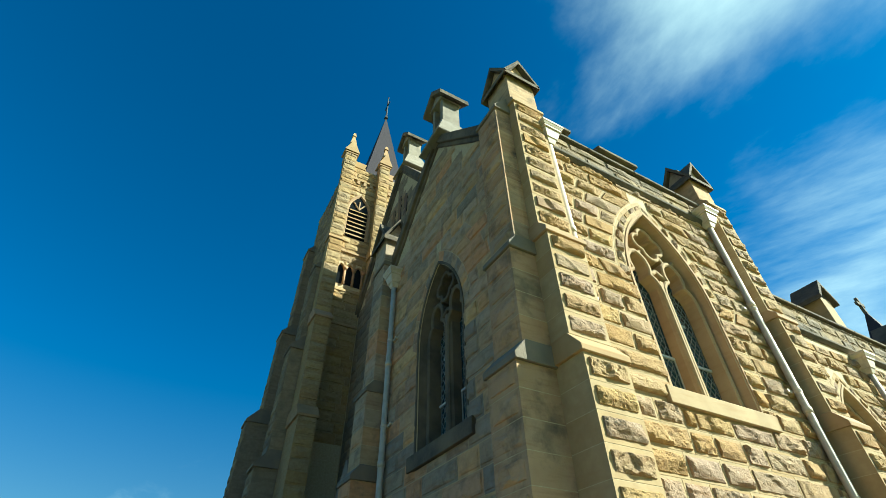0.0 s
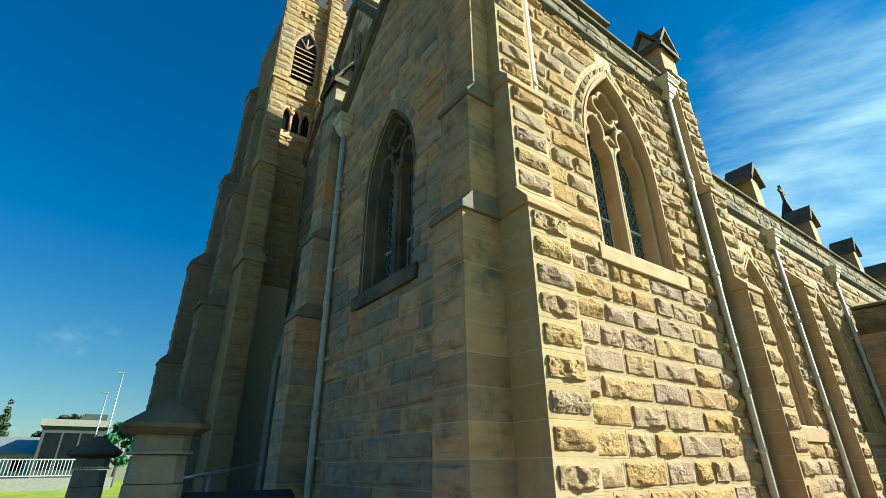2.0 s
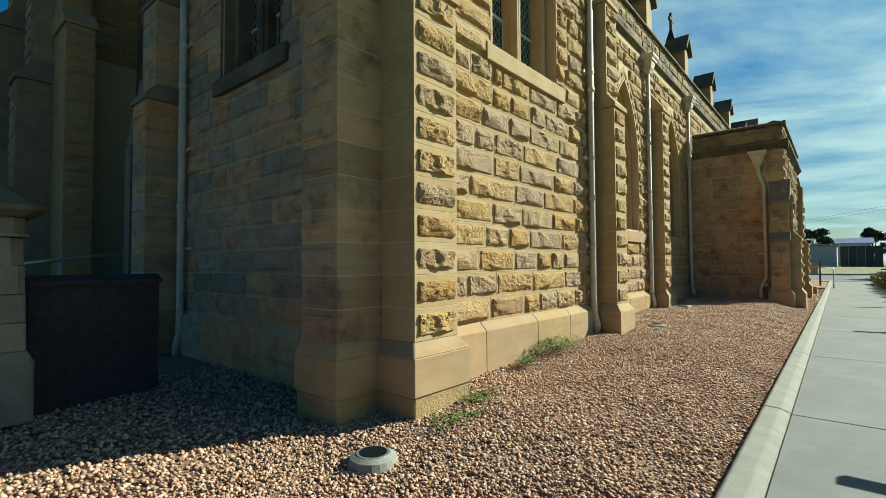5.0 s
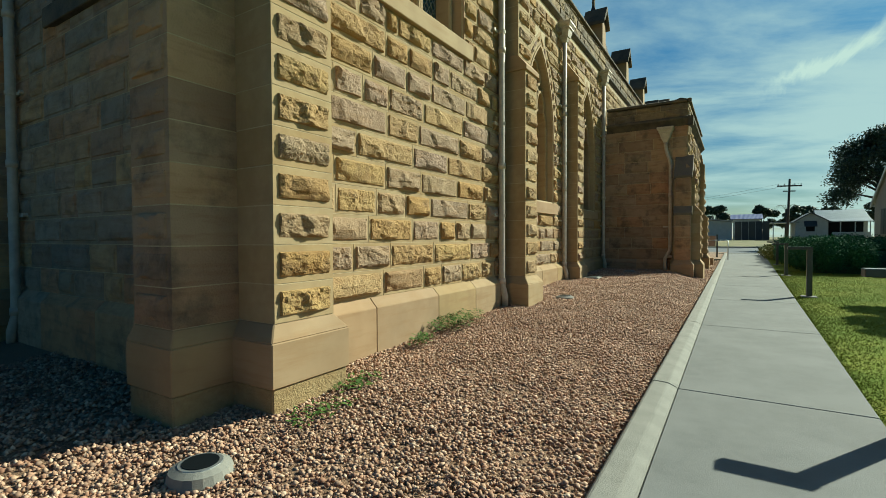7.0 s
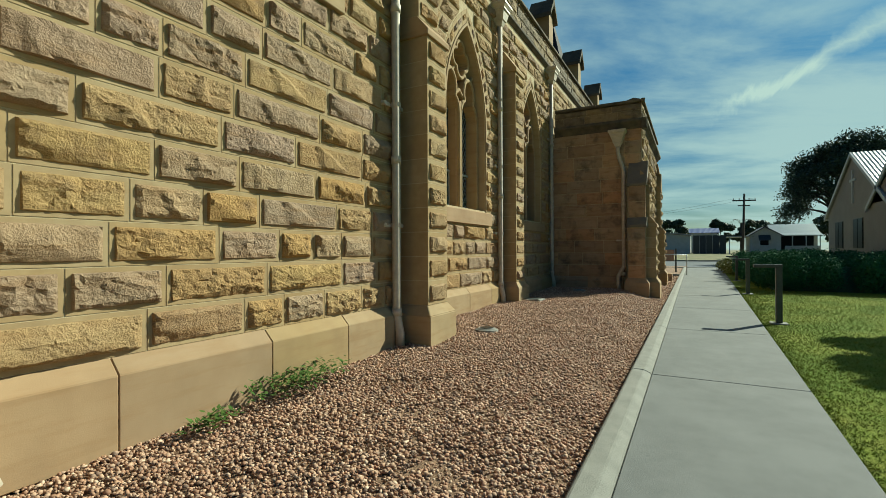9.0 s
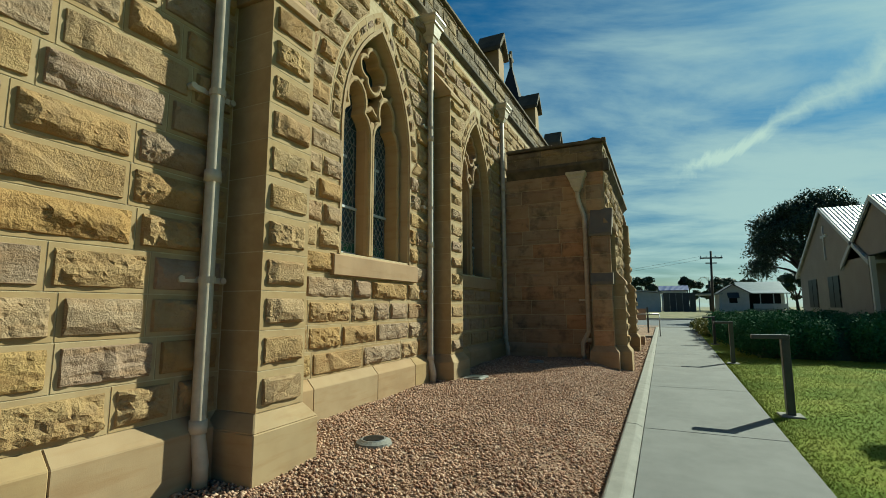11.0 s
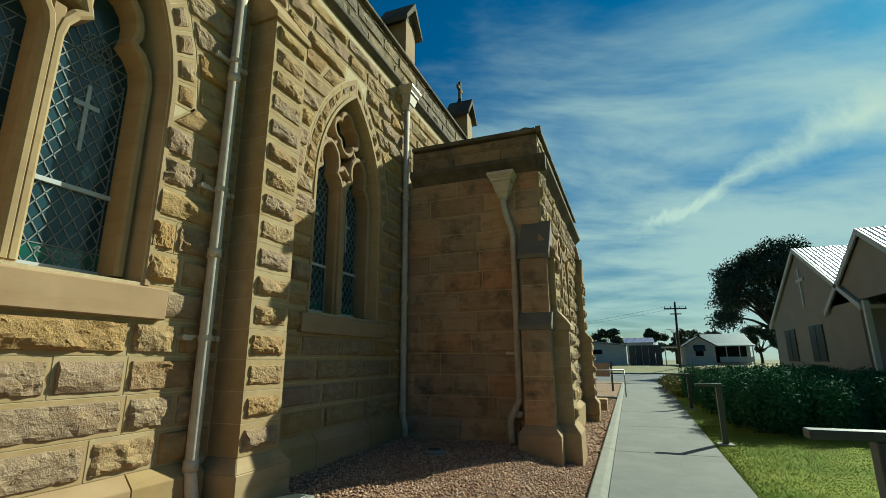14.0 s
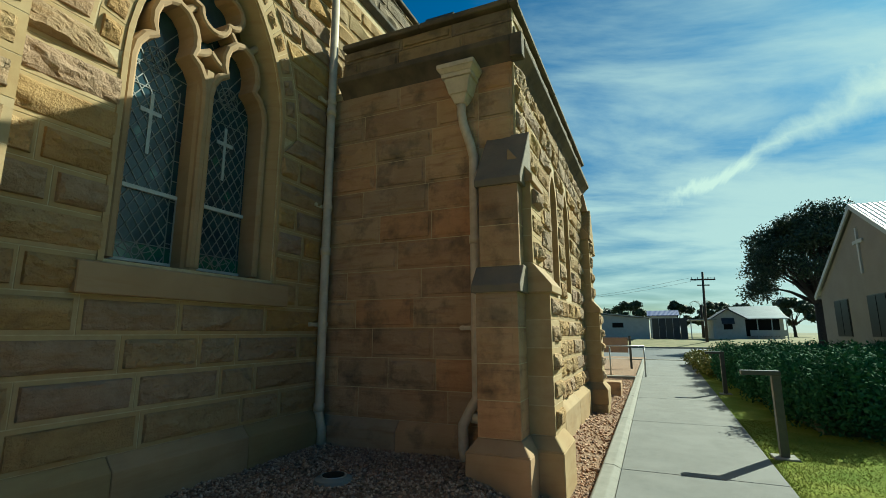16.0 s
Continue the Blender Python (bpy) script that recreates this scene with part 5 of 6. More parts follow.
def pebbles(n, x0, x1, y0, y1, size, seed, fine):
    rs = np.random.RandomState(seed)
    x, y = rs.uniform(x0, x1, n), rs.uniform(y0, y1, n)
    hx = np.interp(x, [-1, 1, 2.4, 3.1, 8, 12.5, 16.5, 21, 24], [-0.2, -0.15, -0.11, -0.06, 0.10, 0.16, 0.2, 0.04, 0.0])
    s = np.clip((y - 0.65) / 1.1, 0, 1)
    z = -0.035 + (hx + 0.035) * s * s * (3 - 2 * s)
    z += 0.012 * np.sin(x * 5.1 + 1.3 * np.sin(y * 3)) * np.sin(y * 4.3 + x) + rs.uniform(-0.008, 0.008, n)
    if fine:
        ph = (1 + 5 ** 0.5) / 2
        base = np.array([(-1, ph, 0), (1, ph, 0), (-1, -ph, 0), (1, -ph, 0), (0, -1, ph), (0, 1, ph), (0, -1, -ph), (0, 1, -ph), (ph, 0, -1), (ph, 0, 1), (-ph, 0, -1), (-ph, 0, 1)]) / 1.9
        tris = np.array([(0, 11, 5), (0, 5, 1), (0, 1, 7), (0, 7, 10), (0, 10, 11), (1, 5, 9), (5, 11, 4), (11, 10, 2), (10, 7, 6), (7, 1, 8),
                         (3, 9, 4), (3, 4, 2), (3, 2, 6), (3, 6, 8), (3, 8, 9), (4, 9, 5), (2, 4, 11), (6, 2, 10), (8, 6, 7), (9, 8, 1)])
    else:
        base = np.array([(1, 0, 0), (-1, 0, 0), (0, 1, 0), (0, -1, 0), (0, 0, 1), (0, 0, -1)], float)
        tris = np.array([(0, 2, 4), (2, 1, 4), (1, 3, 4), (3, 0, 4), (2, 0, 5), (1, 2, 5), (3, 1, 5), (0, 3, 5)])
    k = len(base)
    q = base[None] * rs.uniform(0.65, 1.3, (n, k, 1)) * rs.uniform(0.6, 1.25, (n, 1, 3))
    q *= (size * rs.uniform(0.55, 1.35, n) ** 1.2)[:, None, None]
    q[:, :, 2] *= 0.75
    a = rs.uniform(0, 6.3, n)
    c, s_ = np.cos(a)[:, None], np.sin(a)[:, None]
    vx, vy = q[:, :, 0] * c - q[:, :, 1] * s_, q[:, :, 0] * s_ + q[:, :, 1] * c
    v = np.stack([vx + x[:, None], vy + y[:, None], q[:, :, 2] + z[:, None]], -1).reshape(-1, 3)
    f = (tris[None] + (np.arange(n) * k)[:, None, None]).reshape(-1, 3)
    return fast_mesh(v, f, M_GRAVEL)


def fast_mesh(v, f, material):
    me = bpy.data.meshes.new("mesh")
    me.vertices.add(len(v))
    me.vertices.foreach_set("co", np.asarray(v, np.float32).ravel())
    n = f.shape[1]
    me.loops.add(f.size)
    me.loops.foreach_set("vertex_index", f.astype(np.int32).ravel())
    me.polygons.add(len(f))
    me.polygons.foreach_set("loop_start", np.arange(0, f.size, n, dtype=np.int32))
    me.materials.append(material)
    me.update()
    me.validate()
    return me


def stuff_of(name, me, label, category):
    return tagged(new(name, me), label, category, "", "stuff")


stuff_of("gravel", pebbles(46000, 0.3, 7.5, 0.66, 3.3, 0.0128, 3, True), "loose brown and cream river pebbles", "gravel")
stuff_of("gravel", pebbles(60000, 7.5, 17.2, 0.66, 3.7, 0.0155, 4, False), "loose brown and cream river pebbles", "gravel")
stuff_of("gravel", pebbles(9000, 17.2, 30, 0.66, 3.0, 0.024, 5, False), "loose brown and cream river pebbles", "gravel")
stuff_of("gravel", pebbles(9000, 0.4, 3.1, 3.2, 6.5, 0.02, 6, False), "loose shaded river pebbles", "gravel")

# lawn
lawn = mesh_of([(-6, path_edge(-6) - .01, -0.02), (-6, -40, -0.02), (34, -40, -0.02), (34, path_edge(34) - .01, -0.02)], [(0, 1, 2, 3)], M_LAWN)
setting("lawn", lawn, pose(0, 0, 0), "mown green lawn beside the path", "lawn")


def blades(n, x0, x1, y1, seed, h=0.035):
    rs = np.random.RandomState(seed)
    x = rs.uniform(x0, x1, n)
    y = (-0.64 - 0.026 * x) + (y1 - (-0.64 - 0.026 * x)) * rs.uniform(0, 1, n) ** 1.6
    a = rs.uniform(0, 6.3, n)
    w, hh = 0.0045, h * rs.uniform(0.5, 1.4, n)
    lean = rs.uniform(-0.03, 0.03, (n, 2))
    v = np.zeros((n, 3, 3))
    v[:, 0] = np.stack([x - w * np.cos(a), y - w * np.sin(a), np.full(n, -0.02)], -1)
    v[:, 1] = np.stack([x + w * np.cos(a), y + w * np.sin(a), np.full(n, -0.02)], -1)
    v[:, 2] = np.stack([x + lean[:, 0], y + lean[:, 1], hh - 0.02], -1)
    return fast_mesh(v.reshape(-1, 3), np.arange(3 * n).reshape(-1, 3), M_BLADE)


stuff_of("grass", blades(100000, 4.0, 21.5, -5.5, 11, 0.017), "short green grass blades of the lawn", "grass")


def bollard(x, y):
    ob = thing("path_light", pose(x, y, 0), "dark grey angled path light on the lawn edge", "path light", "path lights")
    part("post", Geo().box(-.055, .055, -.045, .045, -.02, .93).mesh(M_POST, bevel=.006), ob)
    part("head", Geo().box(-.06, .06, -.05, .36, .93, .985).mesh(M_POST, bevel=.006), ob)
    part("footing", Geo().box(-.14, .14, -.13, .13, -.05, 0.0).mesh(M_KERB, bevel=.01), ob)
    return ob


bollard(5.05, -1.02)
bollard(12.75, -1.22)
bollard(18.8, -1.31)
bollard(25.3, -1.5)

up = thing("ground_light", pose(2.42, 2.56, bed(2.42, 2.56)), "round in-ground floodlight with a concrete collar", "ground light")
part("collar", Geo().tube([(0, 0, -.05), (0, 0, .05), (0, 0, .07)], [.19, .16, .12], 20).mesh(M_KERB), up)
part("lens", Geo().tube([(0, 0, .06), (0, 0, .078)], [.10, .095], 20).mesh(M_DARKGLASS), up)
part("rim", Geo().tube([(0, 0, .055), (0, 0, .074)], [.122, .115], 20).mesh(M_STEEL), up)

for lx, ly in ((9.18, 2.62), (15.4, 2.65)):
    copy_thing(up, pose(lx, ly, bed(lx, ly) - .03))
dr = thing("drain_cover", pose(12.9, 3.05, bed(12.9, 3.05)), "flat grey concrete drain cover set in the gravel", "drain cover")
part("frame", Geo().box(-.2, .2, -.16, .16, -.05, .035).mesh(M_KERB, bevel=.01), dr)
part("lid", Geo().box(-.15, .15, -.11, .11, .03, .045).mesh(M_POST, bevel=.004), dr)

# pale stone pillar at the entrance, and its low wall
def octagon(r, c):
    return [(-r + c, -r), (r - c, -r), (r, -r + c), (r, r - c), (r - c, r), (-r + c, r), (-r, r - c), (-r, -r + c)]


def drum(r0, c0, r1, c1, z0, z1):
    n = 8
    v = [(x, y, z0) for x, y in octagon(r0, c0)] + [(x, y, z1) for x, y in octagon(r1, c1)]
    return Geo().add(v, [tuple(range(n - 1, -1, -1)), tuple(range(n, 2 * n))] + [(i, (i + 1) % n, (i + 1) % n + n, i + n) for i in range(n)])


pil = thing("gate_pillar", pose(.80, 5.85, 0), "grey stone entrance pillar with a chamfered shaft and pyramid cap", "pillar", "entrance pillars")
part("base", drum(.305, .02, .305, .02, -.12, .40).mesh(M_PAVER), pil)
part("base_slope", drum(.305, .02, .26, .02, .402, .50).mesh(M_PAVER), pil)
for k in range(4):
    r0 = .255 - .006 * k
    c0 = (.02, .02, .05, .10)[k]
    part("stone", drum(r0, c0, r0 - .005, c0 + .005, .505 + .25 * k, .748 + .25 * k).mesh(M_PAVER), pil)
part("necking", drum(.27, .10, .27, .10, 1.507, 1.535).mesh(M_PAVER), pil)
part("frieze", drum(.24, .09, .24, .09, 1.537, 1.68).mesh(M_PAVER), pil)
part("cap", drum(.30, .10, .38, .12, 1.682, 1.74).add(drum(.38, .12, .38, .12, 1.74, 1.78).v, drum(.38, .12, .38, .12, 1.74, 1.78).f).add(drum(.38, .12, .05, .02, 1.78, 2.02).v, drum(.38, .12, .05, .02, 1.78, 2.02).f).mesh(M_COPING), pil)
copy_thing(pil, pose(.42, 10.6, -.14))
# slate colour here stands in for the deep shade beside the steps
setting("wall_entrance", Geo().box(1.1, 2.2, 5.88, 6.12, -.2, 1.06).prism([(5.85, 1.06), (5.85, 1.1), (6.0, 1.16), (6.15, 1.1), (6.15, 1.06)], 1.1, 2.22).mesh(M_SLATE), pose(0, 0, 0), "low wall beside the entrance steps, coloured dark for deep shade", "wall")
hr = thing("handrail", pose(0, 0, 0), "pale steel handrail of the entrance", "handrail")
part("rail", Geo().tube([(1.0, 6.6, 1.25), (1.5, 6.8, 1.32), (2.3, 7.6, 1.42)], .022, 8).mesh(M_STEEL, True), hr)
part("post", Geo().tube([(1.5, 6.8, 0), (1.5, 6.8, 1.32)], .02, 8).mesh(M_STEEL, True), hr)
setting("asphalt", mesh_of([(-30, 4.9, -.16), (0.35, 4.9, -.16), (0.35, 24.5, -.16), (-30, 24.5, -.16)], [(0, 1, 2, 3)], M_ASPH), pose(0, 0, 0), "dark shaded asphalt forecourt", "road")
setting("kerb_forecourt", Geo().box(.22, .42, 4.9, 24.5, -.25, -.07).mesh(M_KERB, bevel=.01), pose(0, 0, 0), "concrete kerb of the forecourt", "kerb")
setting("lawn_north", mesh_of([(-60, 24.5, -.06), (30, 24.5, -.06), (30, 70, -.06), (-60, 70, -.06)], [(0, 1, 2, 3)], M_LAWN), pose(0, 0, 0), "sunlit lawn beyond the forecourt", "lawn")

# weeds at the wall foot
def weed(x, y, n, r, h, seed):
    rs = np.random.RandomState(seed)
    v, f = [], []
    for k in range(n):
        a, d = rs.uniform(0, 6.3), rs.uniform(0, 1) ** .7 * r
        cx, cy = x + d * math.cos(a), y + d * .45 * math.sin(a)
        z0 = bed(cx, cy)
        t = rs.uniform(.3, 1) * h
        b, w, L = rs.uniform(0, 6.3), rs.uniform(.008, .016), rs.uniform(.03, .07)
        q = Vector((math.cos(b), math.sin(b), rs.uniform(-.2, .6)))
        s = Vector((-math.sin(b), math.cos(b), 0)) * w
        o = Vector((cx, cy, z0 + t))
        i = len(v)
        v += [o, o + q * L * .5 + s, o + q * L, o + q * L * .5 - s]
        f.append((i, i + 1, i + 2, i + 3))
    return mesh_of(v, f, M_WEED)


M_WEED = mat("weed_leaf", (0.06, 0.12, 0.024), 0.7, vary=((0.095, 0.16, 0.035), (0.04, 0.08, 0.016)), per="island", scale=4, spec=0.15)
for wx, wy, n, r, h, s in ((6.1, 3.05, 620, .55, .19, 1), (5.2, 2.98, 150, .2, .12, 2), (3.9, 2.72, 120, .3, .06, 3), (3.3, 2.55, 90, .3, .05, 4)):
    tagged(new("weed", weed(wx, wy, n, r, h, s)), "low green weeds growing at the plinth foot", "weeds", "", "stuff")

# ---- beyond the path ----
def leaf_cloud(centres, radii, n, size, material, seed, squash=0.8, shell=0.55):
    rs = np.random.RandomState(seed)
    c = np.asarray(centres, float)
    r = np.asarray(radii, float)
    pick = rs.choice(len(c), n, p=(r ** 2) / (r ** 2).sum())
    d = rs.normal(size=(n, 3))
    d /= np.linalg.norm(d, axis=1)[:, None]
    rad = r[pick] * (shell + (1 - shell) * rs.uniform(0, 1, n)) * rs.uniform(.82, 1.12, n)
    p = c[pick] + d * rad[:, None] * np.array([1, 1, squash])
    a = rs.normal(size=(n, 3))
    a /= np.linalg.norm(a, axis=1)[:, None]
    b = np.cross(a, d + rs.normal(size=(n, 3)) * .5)
    b /= np.linalg.norm(b, axis=1)[:, None] + 1e-9
    s = (size * rs.uniform(.6, 1.4, n))[:, None]
    v = np.stack([p - a * s, p - b * s * .45, p + a * s, p + b * s * .45], 1).reshape(-1, 3)
    return fast_mesh(v, np.arange(4 * n).reshape(-1, 4), material)


def tree(x, y, height, spread, trunk, seed, n, size, label, base=0.0, material=None, clumps=26, low=0.24):
    r = random.Random(seed)
    ob = thing("tree", pose(x, y, base), label, "tree", "trees")
    g = Geo()
    fork = height * 0.3
    g.tube([(0, 0, -.2), (.05, 0, fork * .5), (.1, .05, fork)], [trunk, trunk * .85, trunk * .75], 9)
    cs, rs_ = [], []
    for k in range(clumps):
        a = k * 2.4 + r.uniform(-.3, .3)
        f = (k + .5) / clumps
        d = spread * math.sqrt(f) * r.uniform(.75, 1.02)
        z = height * (low + (0.86 - low) * math.sqrt(max(0.0, 1.02 - f))) + r.uniform(-.1, .04) * height
        cs.append((d * math.cos(a), d * math.sin(a), z))
        rs_.append(spread * r.uniform(.2, .34))
        if k % 2 == 0:
            g.tube([(.1, .05, fork * .95), (d * .45 * math.cos(a), d * .45 * math.sin(a), fork + (z - fork) * .6), (d * .9 * math.cos(a), d * .9 * math.sin(a), z)],
                   [trunk * .45, trunk * .22, trunk * .06], 6)
    part("trunk", g.mesh(M_BARK, True), ob)
    part("crown", leaf_cloud(cs, rs_, n, size, material or M_LEAF, seed, .7, .35), ob)
    return ob


# clipped junipers along the path
def juniper(x0, x1, y0, y1, h, n, seed, name="juniper_hedge", material=None, label="dense dark green spreading juniper hedge beside the path", size=.07):
    r = random.Random(seed)
    ob = thing(name, pose(0, 0, 0), label, "hedge")
    cs, rr = [], []
    nx, ny = max(2, int((x1 - x0) / .6)), max(2, int((y1 - y0) / .6))
    for i in range(nx):
        for j in range(ny):
            q = r.uniform(.35, .55)
            cs.append((x0 + (x1 - x0) * (i + .5) / nx + r.uniform(-.2, .2), y0 + (y1 - y0) * (j + .5) / ny + r.uniform(-.2, .2), h - q + r.uniform(-.14, .1)))
            rr.append(q)
            cs.append((cs[-1][0], cs[-1][1], h * .42))
            rr.append(.5)
            if i in (0, nx - 1) or j in (0, ny - 1):
                cs.append((cs[-1][0], cs[-1][1], .3))
                rr.append(.45)
    part("foliage", leaf_cloud(cs, rr, n, size, material or M_JUNIPER, seed, .8, .5), ob)
    # plain solid filler, darker than the foliage round it
    part("core", Geo().frustum((x0 + .35, x1 - .35, y0 + .35, y1 - .35), (x0 + .7, x1 - .7, y0 + .7, y1 - .7), -.05, h * .55).mesh(M_LEAF), ob, None, "dark solid core inside the hedge")


juniper(20.2, 29.5, -5.9, -1.78, 1.28, 200000, 21, size=.036)
juniper(29.6, 37.0, -2.6, -1.52, .82, 14000, 22, "yellow_hedge", M_YELLOW, "low yellow-green clipped hedge beside the path", .06)

# rendered hall
HY = -6.8
hall = thing("hall", pose(32.3, HY, 0), "cream rendered hall with a corrugated gable roof and a wall cross", "hall")
part("wall", Geo().prism_y([(-4.7, -.2), (-4.7, 3.08), (0, 5.72), (4.7, 3.08), (4.7, -.2)], -14.0, 0.0).mesh(M_RENDER), hall)


def corrugated(p0, along, down, n, material):
    """A ribbed sheet: p0 a corner, along the ridge, down the slope."""
    p0, along, down = Vector(p0), Vector(along), Vector(down)
    up = along.cross(down).normalized()
    if up.z < 0:
        up = -up
    v, f = [], []
    for i in range(n + 1):
        for j in (0, 1):
            q = p0 + along * (i / n) + down * j + up * (0.014 if i % 2 else 0.0)
            v += [q, q - up * 0.05]
    for i in range(n):
        a, b = 4 * i, 4 * (i + 1)
        f += [(a, b, b + 2, a + 2), (a + 1, a + 3, b + 3, b + 1), (a, a + 1, b + 1, b), (a + 2, b + 2, b + 3, a + 3)]
    f += [(0, 2, 3, 1), (4 * n, 4 * n + 1, 4 * n + 3, 4 * n + 2)]
    return mesh_of(v, f, material)


for s in (-1, 1):
    part("roof", corrugated((0, .10, 5.90), (0, -14.3, 0), (s * 5.1, 0, -2.90), 190, M_TIN), hall)
    part("bargeboard", Geo().prism_y([(0, 5.74), (0, 5.92), (s * 5.1, 3.02), (s * 5.1, 2.84)], .08, .14).mesh(M_WHITE), hall)
    part("gutter", Geo().box(s * 5.1 - .06, s * 5.1 + .06, -14.3, .08, 2.88, 3.0).mesh(M_WHITE), hall)
part("cross", Geo().box(-.06, .06, 0, .06, 3.45, 5.05).box(-.42, .42, 0, .055, 4.50, 4.62).mesh(M_WHITE), hall, None, "pale cross fixed to the gable")
for x in (-0.75, 2.45):
    w = part("window", Geo().box(x - .72, x + .72, -.05, .03, 1.28, 2.68).mesh(M_POST), hall)
    part("pane", Geo().box(x - .7, x - .03, .02, .045, 1.3, 2.65).mesh(M_DARKGLASS), w)
    part("pane", Geo().box(x + .03, x + .7, .02, .045, 1.3, 2.65).mesh(M_DARKGLASS), w)
ver = thing("hall_porch", pose(26.5, HY - .1, 0), "gabled corrugated porch roof of the hall with pale trim", "porch")
for s in (-1, 1):
    part("roof", corrugated((0, .2, 5.25), (0, -6.7, 0), (s * 3.6, 0, -2.2), 90, M_TIN), ver)
    part("bargeboard", Geo().prism_y([(0, 5.06), (0, 5.27), (s * 3.6, 3.06), (s * 3.6, 2.86)], .18, .24).mesh(M_WHITE), ver)
part("gable_lining", Geo().prism_y([(-3.2, 3.2), (3.2, 3.2), (0, 5.1)], .0, .1).mesh(M_RENDER), ver)
for x in (-3.3, 0.2):
    part("post", Geo().box(x - .07, x + .07, .2, .34, -.1, 3.1).mesh(M_WHITE), ver)
part("wall", Geo().box(-2.6, 1.0, -6.5, -2.2, -.2, 3.3).mesh(M_RENDER), ver)

# ramp end, sign and foundation stone
rail = thing("handrail", pose(29.3, 0, 0), "galvanised steel handrail across the end of the gravel", "handrail")
for y in (.32, 1.42):
    part("post", Geo().tube([(0, y, -.1), (0, y, 1.0)], .024, 8).mesh(M_STEEL, True), rail)
part("rail", Geo().tube([(0, .30, 1.0), (0, 2.2, 1.0)], .024, 8).mesh(M_STEEL, True), rail)
setting("edging_kerb", Geo().box(28.5, 28.75, .62, 3.5, -.1, .06).mesh(M_KERB, bevel=.01), pose(0, 0, 0), "concrete edging across the gravel", "kerb")
sign = thing("notice_sign", pose(33.5, 1.5, 0), "brown notice panel on two dark posts seen from behind", "sign")
part("panel", Geo().box(-.02, .02, -.5, .5, .62, 1.25).mesh(M_PAPER, bevel=.005), sign)
for y in (-.58, .58):
    part("post", Geo().box(-.04, .04, y - .045, y + .045, -.1, 1.32).mesh(M_POST, bevel=.005), sign)
blk = thing("foundation_block", pose(24.4, 1.0, 0), "low pinkish granite block beside the porch", "stone block")
part("block", Geo().box(-.3, .3, -.2, .3, -.05, .28).mesh(M_RED, bevel=.02), blk)

# road and verge
setting("road", mesh_of([(41, -300, -.09), (64, -300, -.09), (64, 300, -.09), (41, 300, -.09)], [(0, 1, 2, 3)], M_ASPH), pose(0, 0, 0), "grey asphalt street crossing beyond the grounds", "road")
setting("kerb_street", Geo().box(40.6, 41.0, -200, 200, -.12, .0).box(64, 64.3, -200, 200, -.12, .05).mesh(M_KERB), pose(0, 0, 0), "concrete street kerb", "kerb")
M_DRY = mat("dry_verge_grass", (0.2, 0.175, 0.08), 0.95, vary=((0.135, 0.135, 0.055),), scale=1.0, bump=.4, bump_scale=30)
setting("verge", mesh_of([(64.3, -200, 0), (73, -200, .7), (73, 200, .7), (64.3, 200, 0), (140, -200, .8), (140, 200, .8)], [(0, 1, 2, 3), (1, 4, 5, 2)], M_DRY), pose(0, 0, 0), "dry grass verge across the street", "verge")
setting("entry_paving", mesh_of([(36, 0.6, -.03), (41, 0.6, -.05), (41, -3, -.05), (36, -3, -.03)], [(0, 1, 2, 3)], M_CONC), pose(0, 0, 0), "concrete apron at the street", "pavement")


def gable_house(name, x, y0, y1, eave, ridge, depth, wall, roof, label, base=.7):
    """A low house whose long side faces the street, ridge along y."""
    ob = thing(name, pose(x, 0, base), label, "house", "houses across the street")
    part("wall", Geo().box(0, depth, y0, y1, -.4, eave).prism_y([(0, eave), (depth, eave), (depth / 2, ridge - .12)], y0, y1).mesh(wall), ob)
    for s in (-1, 1):
        part("roof", corrugated((depth / 2, y0 - .35, ridge), (0, y1 - y0 + .7, 0), (s * (depth / 2 + .4), 0, -(ridge - eave) - .1), 50, roof), ob)
    return ob


def house_window(ob, y, z, w, h, awning=False):
    q = part("window", Geo().box(-.05, .02, y - w / 2 - .08, y + w / 2 + .08, z - .08, z + h + .08).mesh(M_WHITE), ob)
    part("pane", Geo().box(-.06, -.02, y - w / 2, y + w / 2, z, z + h).mesh(M_DARKGLASS), q)
    if awning:
        part(
            "awning", Geo().prism_y([(-.6, z + h * .5), (-.6, z + h * .55), (-.05, z + h + .3), (-.05, z + h + .22)], y - w / 2 - .1, y + w / 2 + .1).mesh(M_DARKROOF), q)


shed = thing("shed", pose(75, 0, .7), "long white weatherboard shed with a low sloping roof", "shed")
part("wall", Geo().prism([(.3, -.4), (.3, 2.45), (8.0, 3.3), (8.0, -.4)], 0, 6).mesh(M_WHITEWALL), shed)
part("roof", Geo().prism([(0.0, 2.48), (0.0, 2.6), (8.2, 3.5), (8.2, 3.38)], -.4, 6.4).mesh(M_TIN), shed)
house_window(shed, 3.9, 1.4, 1.3, .6)
house_window(shed, 6.8, 1.4, .5, .8)
fence = thing("fence", pose(76, 0, .7), "tall grey sheet-metal fence panels", "fence")
for k in range(5):
    part("panel", Geo().box(0, .06, -3.9 + k * .78, -3.15 + k * .78, -.2, 2.5).mesh(M_DARKROOF if k % 2 else M_POST), fence)
blue = gable_house("house", 84, -3.2, .2, 3.2, 3.9, 6, M_WHITEWALL, M_BLUE, "small house with a blue sheet roof behind the fence")
car = thing("carport", pose(76, -5.4, .7), "open carport with a thin pale roof on posts", "carport")
part("roof", Geo().box(-.5, 5, -1.6, 1.3, 2.2, 2.35).mesh(M_TIN), car)
